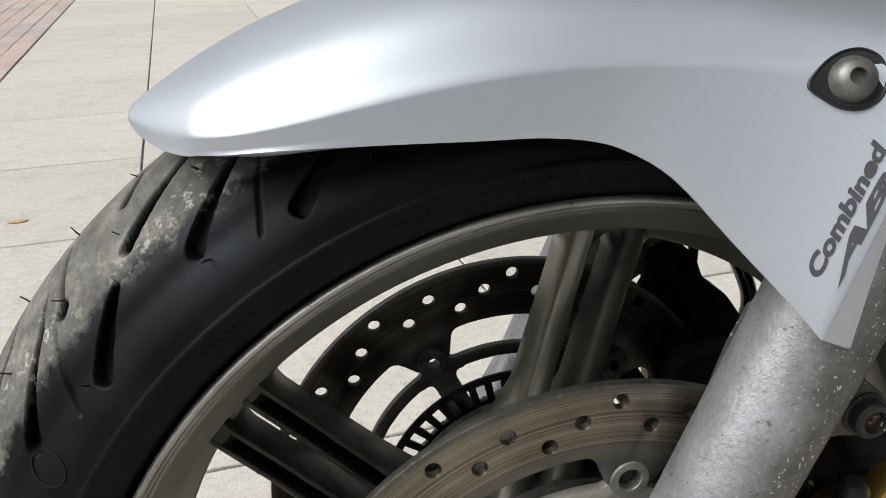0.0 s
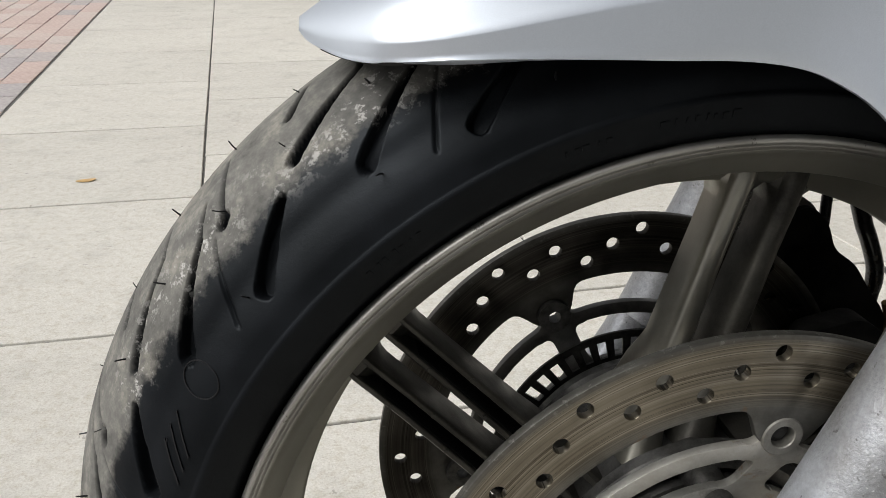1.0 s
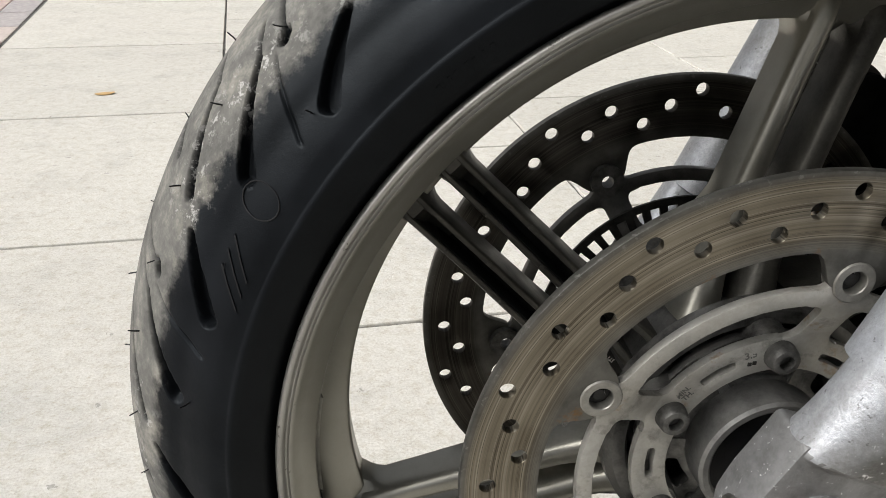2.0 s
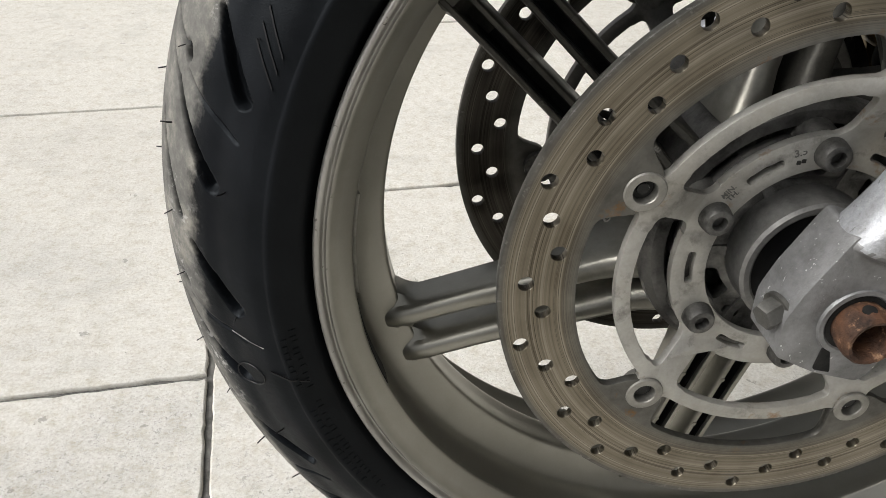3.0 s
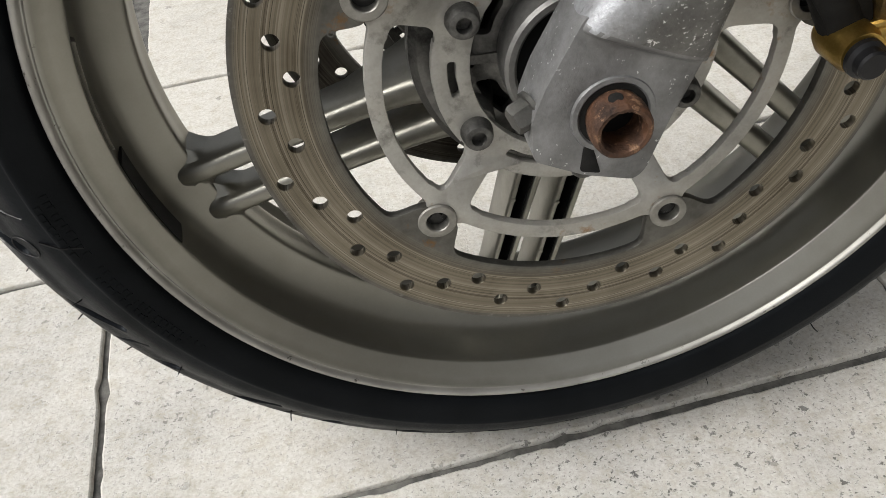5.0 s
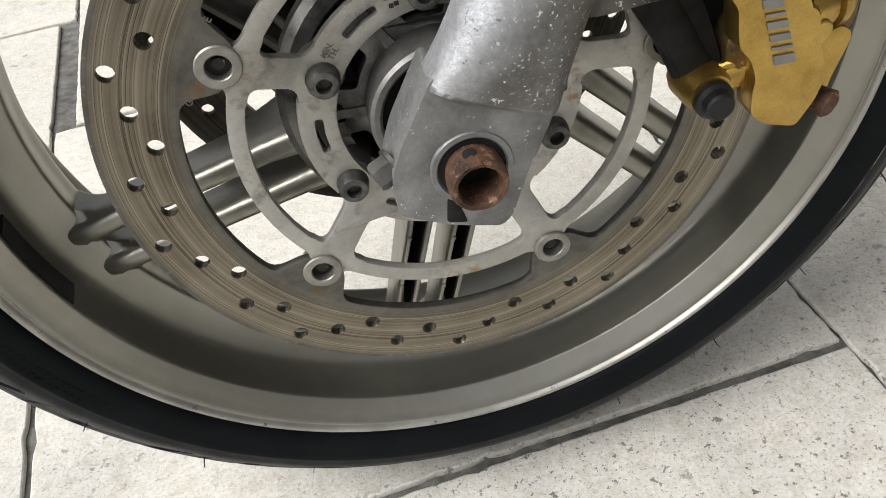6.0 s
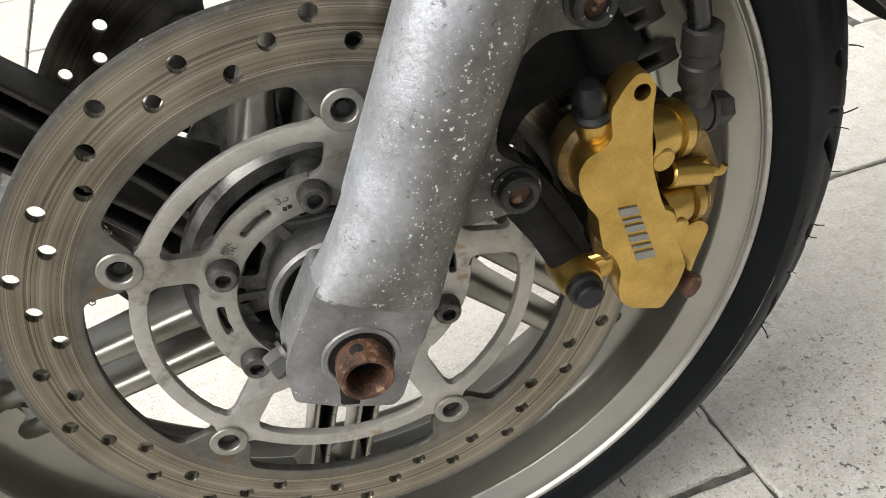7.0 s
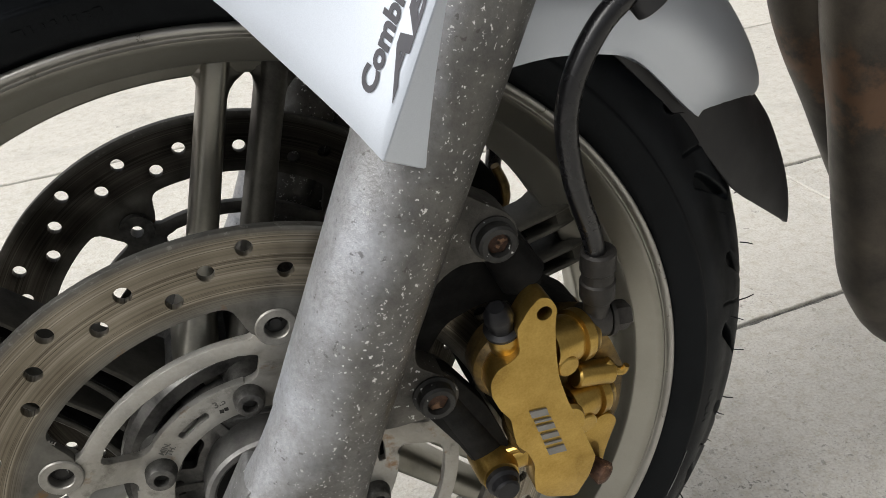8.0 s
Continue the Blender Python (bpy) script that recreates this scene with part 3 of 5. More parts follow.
for a0, y0, a1, y1, w0, w1, deep in GROOVES:
    for side, off in ((1, 0.0), (-1, 11.0)):
        for lap in (-1, 0, 1, 2):
            p = np.array([(math.radians(a0 + off) + lap * WIDTH) * 0.295, side * across(y0)])
            q = np.array([(math.radians(a1 + off) + lap * WIDTH) * 0.295, side * across(y1)])
            d = q - p
            t = np.clip(((aa * 0.295 - p[0]) * d[0] + (ss - p[1]) * d[1]) / (d @ d), 0, 1)
            far = np.hypot(aa * 0.295 - p[0] - t * d[0], ss - p[1] - t * d[1])
            w = w0 + (w1 - w0) * t
            sink = np.maximum(sink, deep * np.clip((w - far) / 0.0011 + 0.6, 0, 1))
nrm = np.gradient(sec, axis=0)
nrm = np.stack([nrm[:, 1], -nrm[:, 0]], 1) / np.hypot(*nrm.T)[:, None]
nrm *= np.sign(nrm[len(nrm) // 2, 0])
cols = []
TREAD_AT = math.radians(132.4)
total = REPEATS * STEP
for i in range(total):
    s_ = sink[i % STEP]
    r, y = sec[:, 0] - nrm[:, 0] * s_, sec[:, 1] - nrm[:, 1] * s_
    a = TREAD_AT + 2 * math.pi * i / total + lean
    z = r * np.sin(a)
    z = z - 0.0014 * np.clip(-np.sin(a), 0, 1) ** 6
    z = np.maximum(z, -AXLE + 0.0003)  # the contact patch lies flat on the slab
    cols.append(np.stack([r * np.cos(a) - 0.0030, y, z], 1))
verts = np.concatenate(cols)
m = len(sec)
quads = [(i * m + j, ((i + 1) % total) * m + j, ((i + 1) % total) * m + j + 1, i * m + j + 1) for i in range(total) for j in range(m - 1)]
me = bpy.data.meshes.new("tyre")
me.from_pydata(verts.tolist(), [], quads)
me.polygons.foreach_set("use_smooth", [True] * len(quads))
me.materials.append(TYRE)
me.attributes.new("raised", "FLOAT", "POINT").data.foreach_set("value", np.tile(1 - np.clip(sink / 0.0025, 0, 1), (REPEATS, 1)).ravel().astype(np.float32))
me.update()
tyre = tagged(new("tyre", me), "black road tyre with dusty grooved tread and vent hairs")
tyre.parent = bike


def on_side(r, deg, out=0.0):
    """A place on the tyre's near sidewall."""
    y = float(np.interp(r, [p[0] for p in TYRE_SIDE[:12]], [p[1] for p in TYRE_SIDE[:12]]))
    x, z = polar(r, deg)
    return Vector((x - 0.0030, -y - out - 0.0003, z))


def arc_bar(name, r, a0, a1, width, parent, high=0.0005, n=8):
    bm = bmesh.new()
    secs = []
    for i in range(n + 1):
        a = a0 + (a1 - a0) * i / n
        lo, hi = on_side(r - width / 2, a), on_side(r + width / 2, a)
        up = Vector((0, -high, 0))
        secs.append([lo - up, hi - up, hi + up, lo + up])
    lofted(bm, secs)
    return part(name, bm, TYRE, parent)


# moulded marks on the near sidewall: unreadable lettering as plain bars
rnd = random.Random(5)
for a0, a1, r in ((94, 101, 0.2405), (106, 111, 0.2405), (125, 131, 0.2405), (186, 195, 0.2400), (187, 194, 0.2450), (197, 214, 0.2400), (198, 211, 0.2440), (350, 355, 0.2560)):
    a = a0
    while a < a1:
        w = rnd.uniform(0.5, 0.9)
        arc_bar("sidewall_letter_bar", r + rnd.uniform(-0.0004, 0.0004), a, a + w * rnd.choice((0.35, 0.6, 1.0)), rnd.uniform(0.0018, 0.0030), tyre, 0.00020, 2)
        a += w + rnd.uniform(0.1, 0.5)
for k in range(3):
    bm = bmesh.new()
    a = 152.6 + 1.5 * k
    lofted(bm, [[on_side(r_, a_ + w, o) for w, o in ((-0.12, -0.0004), (0.12, -0.0004), (0.12, 0.0006), (-0.12, 0.0006))] for r_, a_ in ((0.2655, a), (0.2600, a + 1.6), (0.2545, a + 3.2))])
    part("sidewall_line", bm, RUBBER, tyre)
for r_, a_, size in ((0.2605, 148.3, 0.0071), (0.2640, -167.5, 0.0066)):
    c = on_side(r_, a_)
    bm = bmesh.new()
    pts = [on_side(math.hypot(c.x + size * math.cos(t), c.z + size * math.sin(t)), math.degrees(math.atan2(c.z + size * math.sin(t), c.x + size * math.cos(t))), 0.0001) for t in np.linspace(0, 2 * math.pi, 25)]
    swept(bm, pts, [0.00032] * 25, 6)
    part("sidewall_ring_mark", bm, RUBBER, tyre)
bm = bmesh.new()
lofted(bm, [[on_side(r_, -168.6 + w + 2.4 * t, o) for w, o in ((-0.1, -0.0004), (0.1, -0.0004), (0.1, 0.0004), (-0.1, 0.0004))] for t, r_ in ((0, 0.2555), (0.5, 0.2475), (1, 0.2395))])
part("sidewall_tick", bm, RUBBER, tyre)

for r0, a0, r1, a1, width in ((0.2482, -14.4, 0.2481, -22.5, 0.0007), (0.2481, -24.0, 0.2480, -29.5, 0.0004), (0.2690, -173.3, 0.2551, -171.9, 0.00022)):
    bm = bmesh.new()
    secs = []
    for i in range(9):
        t = i / 8
        r_, a_ = r0 + (r1 - r0) * t, a0 + (a1 - a0) * t
        w = width * (0.35 + 0.65 * abs(math.sin(5.3 * t + a0)))
        lo, hi, up = on_side(r_ - w, a_), on_side(r_ + w, a_), Vector((0, -0.0005, 0))
        secs.append([lo - up, hi - up, hi + up * 0.6, lo + up * 0.6])
    lofted(bm, secs)
    part("scuff_mark", bm, SCUFF, tyre, "pale scuff on the sidewall")

# vent hairs
bm = bmesh.new()
swept(bm, [(0, 0, -0.001), (0.0002, 0.0003, 0.003), (0.0012, 0.0006, 0.0065)], [0.00042, 0.00036, 0.00028], 5)
hair = part("vent_hair", bm, RUBBER, tyre)
hair_mesh = hair.data
first = True
for i in range(48):
    for y, off in ((-0.0015, 0.0), (-0.030, 2.6), (-0.0565, 5.1)):
        if y < -0.05 and i % 2:
            continue
        a = 7.5 * i + off + rnd.uniform(-0.6, 0.6)
        if 252 < a % 360 < 288:
            continue
        r = float(np.interp(-y, [p[1] for p in TYRE_SIDE[::-1]][:10], [p[0] for p in TYRE_SIDE[::-1]][:10]))
        x, z = polar(r, a)
        ob = hair if first else new("vent_hair", hair_mesh)
        first = False
        ob.parent = tyre
        out = Vector((x, 0, z)).normalized() * (1 - abs(y) / 0.09) + Vector((0, y / 0.075, 0))
        ob.matrix_basis = Matrix.Translation((x, y, z)) @ out.to_track_quat("Z", "X").to_matrix().to_4x4() @ pose(0, 0, 0, rnd.uniform(-20, 20), rnd.uniform(-20, 20), rnd.uniform(0, 360)) @ Matrix.Scale(rnd.uniform(0.7, 1.25), 4)

# rim
NEAR = [(0.2288, -0.0560), (0.2292, -0.0594), (0.2284, -0.0614), (0.2268, -0.0614), (0.2257, -0.0602), (0.2250, -0.0588), (0.2243, -0.0585), (0.2236, -0.0590), (0.2227, -0.0590), (0.2175, -0.0549), (0.2122, -0.0506), (0.2112, -0.0496), (0.2111, -0.0484), (0.2117, -0.0464), (0.2131, -0.0420), (0.2141, -0.0360), (0.2144, -0.0300), (0.2142, -0.0250), (0.2130, -0.0205), (0.2104, -0.0175), (0.2050, -0.0142), (0.1990, -0.0116), (0.1958, -0.0104), (0.1947, -0.0092), (0.1945, -0.0060), (0.1948, 0.0)]
inner = smooth_line(NEAR + [(r, -y) for r, y in NEAR[-2::-1]], closed=False, per=3)
outer = [(0.2270, 0.052), (0.2235, 0.046), (0.2200, 0.036), (0.2195, 0.024), (0.2195, -0.024), (0.2200, -0.036), (0.2235, -0.046), (0.2270, -0.052)]
bm = bmesh.new()
turned(bm, inner + outer, 240, centre=(-0.0012, 0))
wheel = part("wheel", bm, WHEEL, bike, "champagne grey cast alloy wheel with twin spokes", sharp=50)

# spokes: six pairs of parallel bars, swept a little off the radius; every other pair is a deep channel
SPOKE_AT, SWEEP = 22.0, 7.2


def spoke(deg, off, channelled, dusty_dark):
    bm = bmesh.new()
    secs = []
    turn = Matrix.Rotation(-radians(deg), 4, "Y")
    for r, w, near, far in ((0.056, 0.0120, 0.0330, 0.0300), (0.066, 0.0106, 0.0285, 0.0260), (0.080, 0.0088, 0.0222, 0.0205), (0.092, 0.0078, 0.0202, 0.0170), (0.110, 0.0073, 0.0195, 0.0140), (0.165, 0.0067, 0.0170, 0.0110), (0.184, 0.0067, 0.0170, 0.0110), (0.1880, 0.0067, 0.0170, 0.0112), (0.1920, 0.0067, 0.0170, 0.0112), (0.1960, 0.0067, 0.0168, 0.0112), (0.2000, 0.0067, 0.0163, 0.0112), (0.2040, 0.0066, 0.0154, 0.0112), (0.2080, 0.0062, 0.0138, 0.0105)):
        along = math.sqrt(r * r - off * off)
        if channelled:
            floor = interp([(0.180, 0.22), (0.1965, -0.0185 / 0.02)], r) * 0.02
            face = [(-1.0, -near * 0.86), (-0.94, -near * 0.96), (-0.84, -near), (-0.60, -near), (-0.52, -near * 0.97), (-0.46, min(floor, 0.0045) if floor > -0.016 else -near * 0.97), (0.46, min(floor, 0.0045) if floor > -0.016 else -near * 0.97), (0.52, -near * 0.97), (0.60, -near), (0.84, -near), (0.94, -near * 0.96), (1.0, -near * 0.86)]
        else:
            face = [(-1.0, -near * 0.30), (-0.98, -near * 0.52), (-0.92, -near * 0.70), (-0.80, -near * 0.85), (-0.60, -near * 0.95), (-0.30, -near), (0.30, -near), (0.60, -near * 0.95), (0.80, -near * 0.85), (0.92, -near * 0.70), (0.98, -near * 0.52), (1.0, -near * 0.30)]
            far = min(far, interp([(0.110, 0.0070), (0.184, 0.0060), (0.2020, 0.0120)], r)) if r > 0.1 else far
        back = [(1.0, far * 0.8), (0.8, far), (-0.8, far), (-1.0, far * 0.8)]
        # the foot of the bar widens into the rim, its rounded crest does not
        flare = interp([(0.184, 0.0), (0.1900, 0.0012), (0.1945, 0.0050), (0.2000, 0.0100), (0.2080, 0.0120)], r)
        secs.append([turn @ Vector((along, y, off + w * px + math.copysign(flare, px) * interp([(-0.0115, 0.0), (-0.0090, 1.0)], y))) for px, y in face + back])
    lofted(bm, secs)
    if channelled:
        # small round casting marks along both rims
        for i, s_ in enumerate((0.112, 0.131, 0.150, 0.169)):
            y = -interp([(0.110, 0.0195), (0.165, 0.0170)], s_)
            spun(bm, turn @ Vector((s_, y + 0.0004, off + (0.0049 if i % 2 else -0.0049))), (0, -1, 0), [(0, 0.0013), (0.0008, 0.0013), (0.0010, 0.0009)], 10)
    bar = part("spoke", bm, DUSTY_SHADED if dusty_dark else WHEEL, wheel, "spoke with dust and shade painted in" if dusty_dark else "", sharp=40)
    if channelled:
        # a black lining puts the channel's shade and dust into colour
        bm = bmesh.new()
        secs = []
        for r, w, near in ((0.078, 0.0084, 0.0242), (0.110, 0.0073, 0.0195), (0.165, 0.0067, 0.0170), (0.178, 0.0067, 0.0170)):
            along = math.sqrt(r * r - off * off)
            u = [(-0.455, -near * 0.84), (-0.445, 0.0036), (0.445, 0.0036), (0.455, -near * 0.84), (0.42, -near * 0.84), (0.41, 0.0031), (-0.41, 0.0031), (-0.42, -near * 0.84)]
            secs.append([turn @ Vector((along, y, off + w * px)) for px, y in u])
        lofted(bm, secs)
        part("dust_shade", bm, DIRT_SHADE, bar, "black lining for the channel's brake dust and painted shade")
    return bar


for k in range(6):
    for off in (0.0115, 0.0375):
        # pairs 0 and 2 and one bar of pair 1 get the shade-darkened paint
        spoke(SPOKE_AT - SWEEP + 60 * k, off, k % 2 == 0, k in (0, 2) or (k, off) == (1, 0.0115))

# hub casting with bolt bosses and ribs
bm = bmesh.new()
turned(bm, [(0.0120, -0.060), (0.0290, -0.060), (0.0292, -0.0695), (0.0318, -0.0700), (0.0328, -0.0685), (0.0330, -0.0480), (0.0350, -0.0120), (0.0480, -0.0080), (0.0540, -0.0100), (0.0600, -0.0440), (0.0625, -0.0480), (0.0690, -0.0480), (0.0725, -0.0440), (0.0730, -0.0380), (0.0660, -0.0310), (0.0600, -0.0220), (0.0600, 0.0220), (0.0660, 0.0310), (0.0730, 0.0380), (0.0725, 0.0440), (0.0690, 0.0480), (0.0625, 0.0480), (0.0600, 0.0445), (0.0560, 0.0320), (0.0470, 0.0330), (0.0440, 0.0400), (0.0330, 0.0480), (0.0330, 0.0685), (0.0290, 0.0700), (0.0120, 0.0700)], 96)
hub = part("hub", bm, HUB, wheel, "dirty cast hub")
bm = bmesh.new()
turned(bm, [(0.0100, -0.066), (0.0285, -0.0668), (0.0285, -0.0615), (0.0100, -0.0605)], 64)
part("oil_seal", bm, RUBBER, wheel, "black rubber hub seal")
bm = bmesh.new()
turned(bm, [(0.0288, -0.0640), (0.0288, -0.0712), (0.0300, -0.0722), (0.0325, -0.0720), (0.0340, -0.0705), (0.0342, -0.0560), (0.0330, -0.0500)], 80)
part("hub_collar", bm, COLLAR, wheel, "grey alloy collar round the seal")
bm = bmesh.new()
loops = [circle(0, 0, 0.0580, 96), circle(0, 0, 0.0325, 72)]
for k in range(6):
    a = 152.5 + 60 * k
    loops.append(rounded([polar(0.0372, a - 13), polar(0.0372, a), polar(0.0372, a + 13), polar(0.0462, a + 15), polar(0.0466, a), polar(0.0462, a - 15)], 0.0026, 4))
    loops.append(rounded([polar(0.0440, a + 24), polar(0.0440, a + 30), polar(0.0440, a + 36), polar(0.0490, a + 36), polar(0.0490, a + 30), polar(0.0490, a + 24)], 0.0020, 4))
plate(bm, loops, -0.0500, -0.0440, lambda r: interp([(0.033, -0.0015), (0.046, 0.0015), (0.058, -0.0005)], r), bevel=0.0012)
part("hub_web", bm, HUB, wheel, "cast web with dark pockets round the hub")
# balance strip and old adhesive pad inside the rim
for name, a0, a1, material, label in (("balance_weight", 170.5, 185.2, BOBBIN, "stick-on balance weight strip"), ("adhesive_patch", 187.6, 201.8, BLACK, "dark adhesive patch left on the rim")):
    bm = bmesh.new()
    secs = []
    wide = ((0.2118, -0.0462), (0.2132, -0.0418)) if name == "balance_weight" else ((0.2119, -0.0458), (0.2143, -0.0290))
    for i in range(13):
        a = a0 + (a1 - a0) * i / 12
        (ra, ya), (rb, yb) = wide
        lift = 0.0022 if name == "balance_weight" else 0.0009
        ring = []
        for r_, y_ in ((ra + 0.002, ya), (ra - lift, ya - lift * 0.6), ((ra + rb) / 2 - lift - 0.0003, (ya + yb) / 2 - lift * 0.6), (rb - lift, yb - lift * 0.6), (rb + 0.002, yb)):
            x, z = polar(r_, a)
            ring.append(Vector((x - 0.0012, y_, z)))
        secs.append(ring)
    lofted(bm, secs)
    part(name, bm, material, wheel, label)
for k in range(12):
    a = 152.5 + 30 * k
    for side in (-1, 1):
        bm = bmesh.new()
        if k % 2 == 0:
            x, z = polar(0.055, a)
            spun(bm, (x, side * 0.0605, z), (0, -side, 0), [(0, 0.0088), (0.001, 0.0095), (0.012, 0.0105), (0.030, 0.0135)], 20)
            part("bolt_boss", bm, HUB, wheel)
        else:
            d = Matrix.Rotation(-radians(a), 4, "Y")
            secs = []
            for r, y, w in ((0.031, 0.0540, 0.0050), (0.038, 0.0512, 0.0036), (0.046, 0.0500, 0.0036), (0.058, 0.0520, 0.0060)):
                secs.append([d @ Vector(p) for p in ((r, side * (y - 0.02), -w), (r, side * y, -w * 0.6), (r, side * y, w * 0.6), (r, side * (y - 0.02), w))])
            lofted(bm, secs)
            part("rib", bm, HUB, wheel)

# ---- brake discs ----
DISC_Y, BOLT_AT = 0.0753, 152.5


def polar_window(a0, a1, r0, r1, gap, rho, n=6):
    """A window between two radii and two arms of even width, corners rounded."""
    out = []
    corners = [(r0, a0, 1, 1), (r0, a1, -1, 1), (r1, a1, -1, -1), (r1, a0, 1, -1)]
    pts = []
    for r, a, sa, sr in corners:
        pts.append((r, a + sa * math.degrees(gap / r)))
    quad = []
    for (ra, aa_), (rb, ab) in zip(pts, pts[1:] + pts[:1]):
        for i in range(10):
            t = i / 10
            quad.append(polar(ra + (rb - ra) * t, aa_ + (ab - aa_) * t))
    # rounding by short-cutting near the corners
    k = len(quad)
    res = []
    cpts = [Vector(quad[i]) for i in (0, 10, 20, 30)]
    for i, p in enumerate(quad):
        p = Vector(p)
        near = min((p - c).length for c in cpts)
        if near >= rho:
            res.append(tuple(p))
            continue
        c = min(cpts, key=lambda c: (p - c).length)
        ci = (0, 10, 20, 30)[cpts.index(c)]
        if i == ci:
            a_ = Vector(quad[(ci - 3) % k]) - c
            b_ = Vector(quad[(ci + 3) % k]) - c
            s0, s1 = c + a_.normalized() * rho, c + b_.normalized() * rho
            for j in range(n + 1):
                t = j / n
                res.append(tuple(s0 * (1 - t) ** 2 + c * 2 * t * (1 - t) + s1 * t * t))
    return res


def brake_disc(side, first_bobbin, first_hole, label):
    bm = bmesh.new()
    inner = []
    for i in range(360):
        d = abs((i - first_bobbin + 36) % 72 - 36)
        ear = 1 / (1 + math.exp((d - 8.2) / 0.9))
        r, t = 0.1130 - 0.0175 * ear, 0.0995 * radians(d)
        inner.append(polar(0.0995 + math.sqrt(0.0068 ** 2 - t * t) if t < 0.0068 else r, i))
    loops = [circle(0, 0, 0.1490, 200), inner]
    for i in range(50):
        x, z = polar((0.1403, 0.1320, 0.1238, 0.1362, 0.1282)[i % 5], first_hole + 7.2 * i)
        loops.append(circle(x, z, 0.0037, 16))
    y0, y1 = (-DISC_Y, -DISC_Y + 0.0048) if side > 0 else (DISC_Y - 0.0048, DISC_Y)
    plate(bm, loops, y0, y1, bevel=0.00045)
    # far side: disc, carrier and bobbins take darker metals that carry the shade
    disc = part("brake_disc", bm, DISC if side > 0 else SHADED_DISC, bike, label, sharp=30)

    # carrier
    dish = lambda r: side * interp([(0.064, 0.0), (0.086, -0.0105)], r)
    outer = []
    for i in range(360):
        d = abs((i - first_bobbin + 36) % 72 - 36)
        lobe = 1 / (1 + math.exp((d - 5.6) / 0.7))
        r, t = 0.0945 + 0.0042 * lobe, 0.0995 * radians(d)
        outer.append(polar(0.0995 - math.sqrt(0.0068 ** 2 - t * t) if t < 0.0068 else r, i))
    loops = [outer, circle(0, 0, 0.0478, 72)]
    for k in range(5):
        a = first_bobbin + 72 * k
        loops.append(polar_window(a, a + 72, 0.0650, 0.0870, 0.0072, 0.0065))
    for k in range(6):
        a = BOLT_AT + 60 * k + 30
        loops.append(rounded([polar(0.0578, a - 9), polar(0.0580, a), polar(0.0578, a + 9), polar(0.0540, a + 9), polar(0.0542, a), polar(0.0540, a - 9)], 0.0019, 4))
    bm = bmesh.new()
    y0 = -0.0640 if side > 0 else 0.0590
    plate(bm, loops, y0, y0 + 0.0050, dish, bevel=0.0005)
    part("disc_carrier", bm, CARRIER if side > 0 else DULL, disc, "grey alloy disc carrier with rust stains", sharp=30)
    for k in range(5):
        x, z = polar(0.0995, first_bobbin + 72 * k)
        bm = bmesh.new()
        yb = side * -(DISC_Y + 0.0008)
        bore = 0.0054 if side > 0 else 0.0036
        turned(bm, [(bore, yb + side * 0.010), (bore, yb + side * 0.0005), (bore + 0.0004, yb), (0.0090, yb), (0.0096, yb + side * 0.0006), (0.0096, yb + side * 0.010)], 32, centre=(x, z))
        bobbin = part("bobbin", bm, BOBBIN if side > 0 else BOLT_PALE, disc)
        if side < 0:
            continue  # the far ones are hollow
        bm = bmesh.new()
        spun(bm, (x, yb + side * 0.0052, z), (0, -side, 0), [(-0.004, 0.0053), (0, 0.0053), (0.0002, 0.0030), (0.0016, 0.0027), (0.0018, 0.0010)], 20)
        part("bobbin_pin", bm, GRIME, bobbin)
    for k in range(6):
        x, z = polar(0.0560, BOLT_AT + 60 * k)
        bm = bmesh.new()
        yb = side * -0.0640
        spun(bm, (x, yb, z), (0, -side, 0), [(-0.004, 0.0074), (0.0012, 0.0076), (0.0058, 0.0070), (0.0074, 0.0062), (0.0080, 0.0048), (0.0078, 0.0036), (0.0030, 0.0036), (0.0028, 0.0002)], 24)
        part("carrier_bolt", bm, BOLT_PALE, disc, "socket-head carrier bolt")
    return disc


def stamp(text, size, r, deg, y, parent):
    """Small flat stamped characters facing the near side, their tops away from the axle."""
    cu = bpy.data.curves.new("stamped_text", "FONT")
    cu.body, cu.size, cu.offset, cu.align_x, cu.resolution_u = text, size, 0.00012, "CENTER", 2
    tmp = bpy.data.objects.new("stamped_text", cu)
    scene.collection.objects.link(tmp)
    bpy.context.view_layer.update()
    me = bpy.data.meshes.new_from_object(tmp.evaluated_get(bpy.context.evaluated_depsgraph_get()))
    bpy.data.objects.remove(tmp)
    bpy.data.curves.remove(cu)
    me.materials.clear()
    me.materials.append(DULL)
    x, z = polar(r, deg)
    me.transform(Matrix.Translation((x, y, z)) @ Matrix.Rotation(-radians(deg - 90), 4, "Y") @ Matrix.Rotation(radians(90), 4, "X"))
    ob = new("stamped_text", me)
    ob.parent = parent
    return tagged(ob, "small stamped characters")


near_disc = brake_disc(1, 152.5, 157.9, "worn drilled front brake disc with brown scoring")
carrier = [c for c in near_disc.children if c.name.startswith("disc_carrier")][0]
stamp("3.5", 0.0050, 0.0570, 106.0, -0.0643, carrier)
stamp("MIN.", 0.0038, 0.0580, 140.0, -0.0643, carrier)
stamp("TH.", 0.0038, 0.0548, 140.0, -0.0643, carrier)
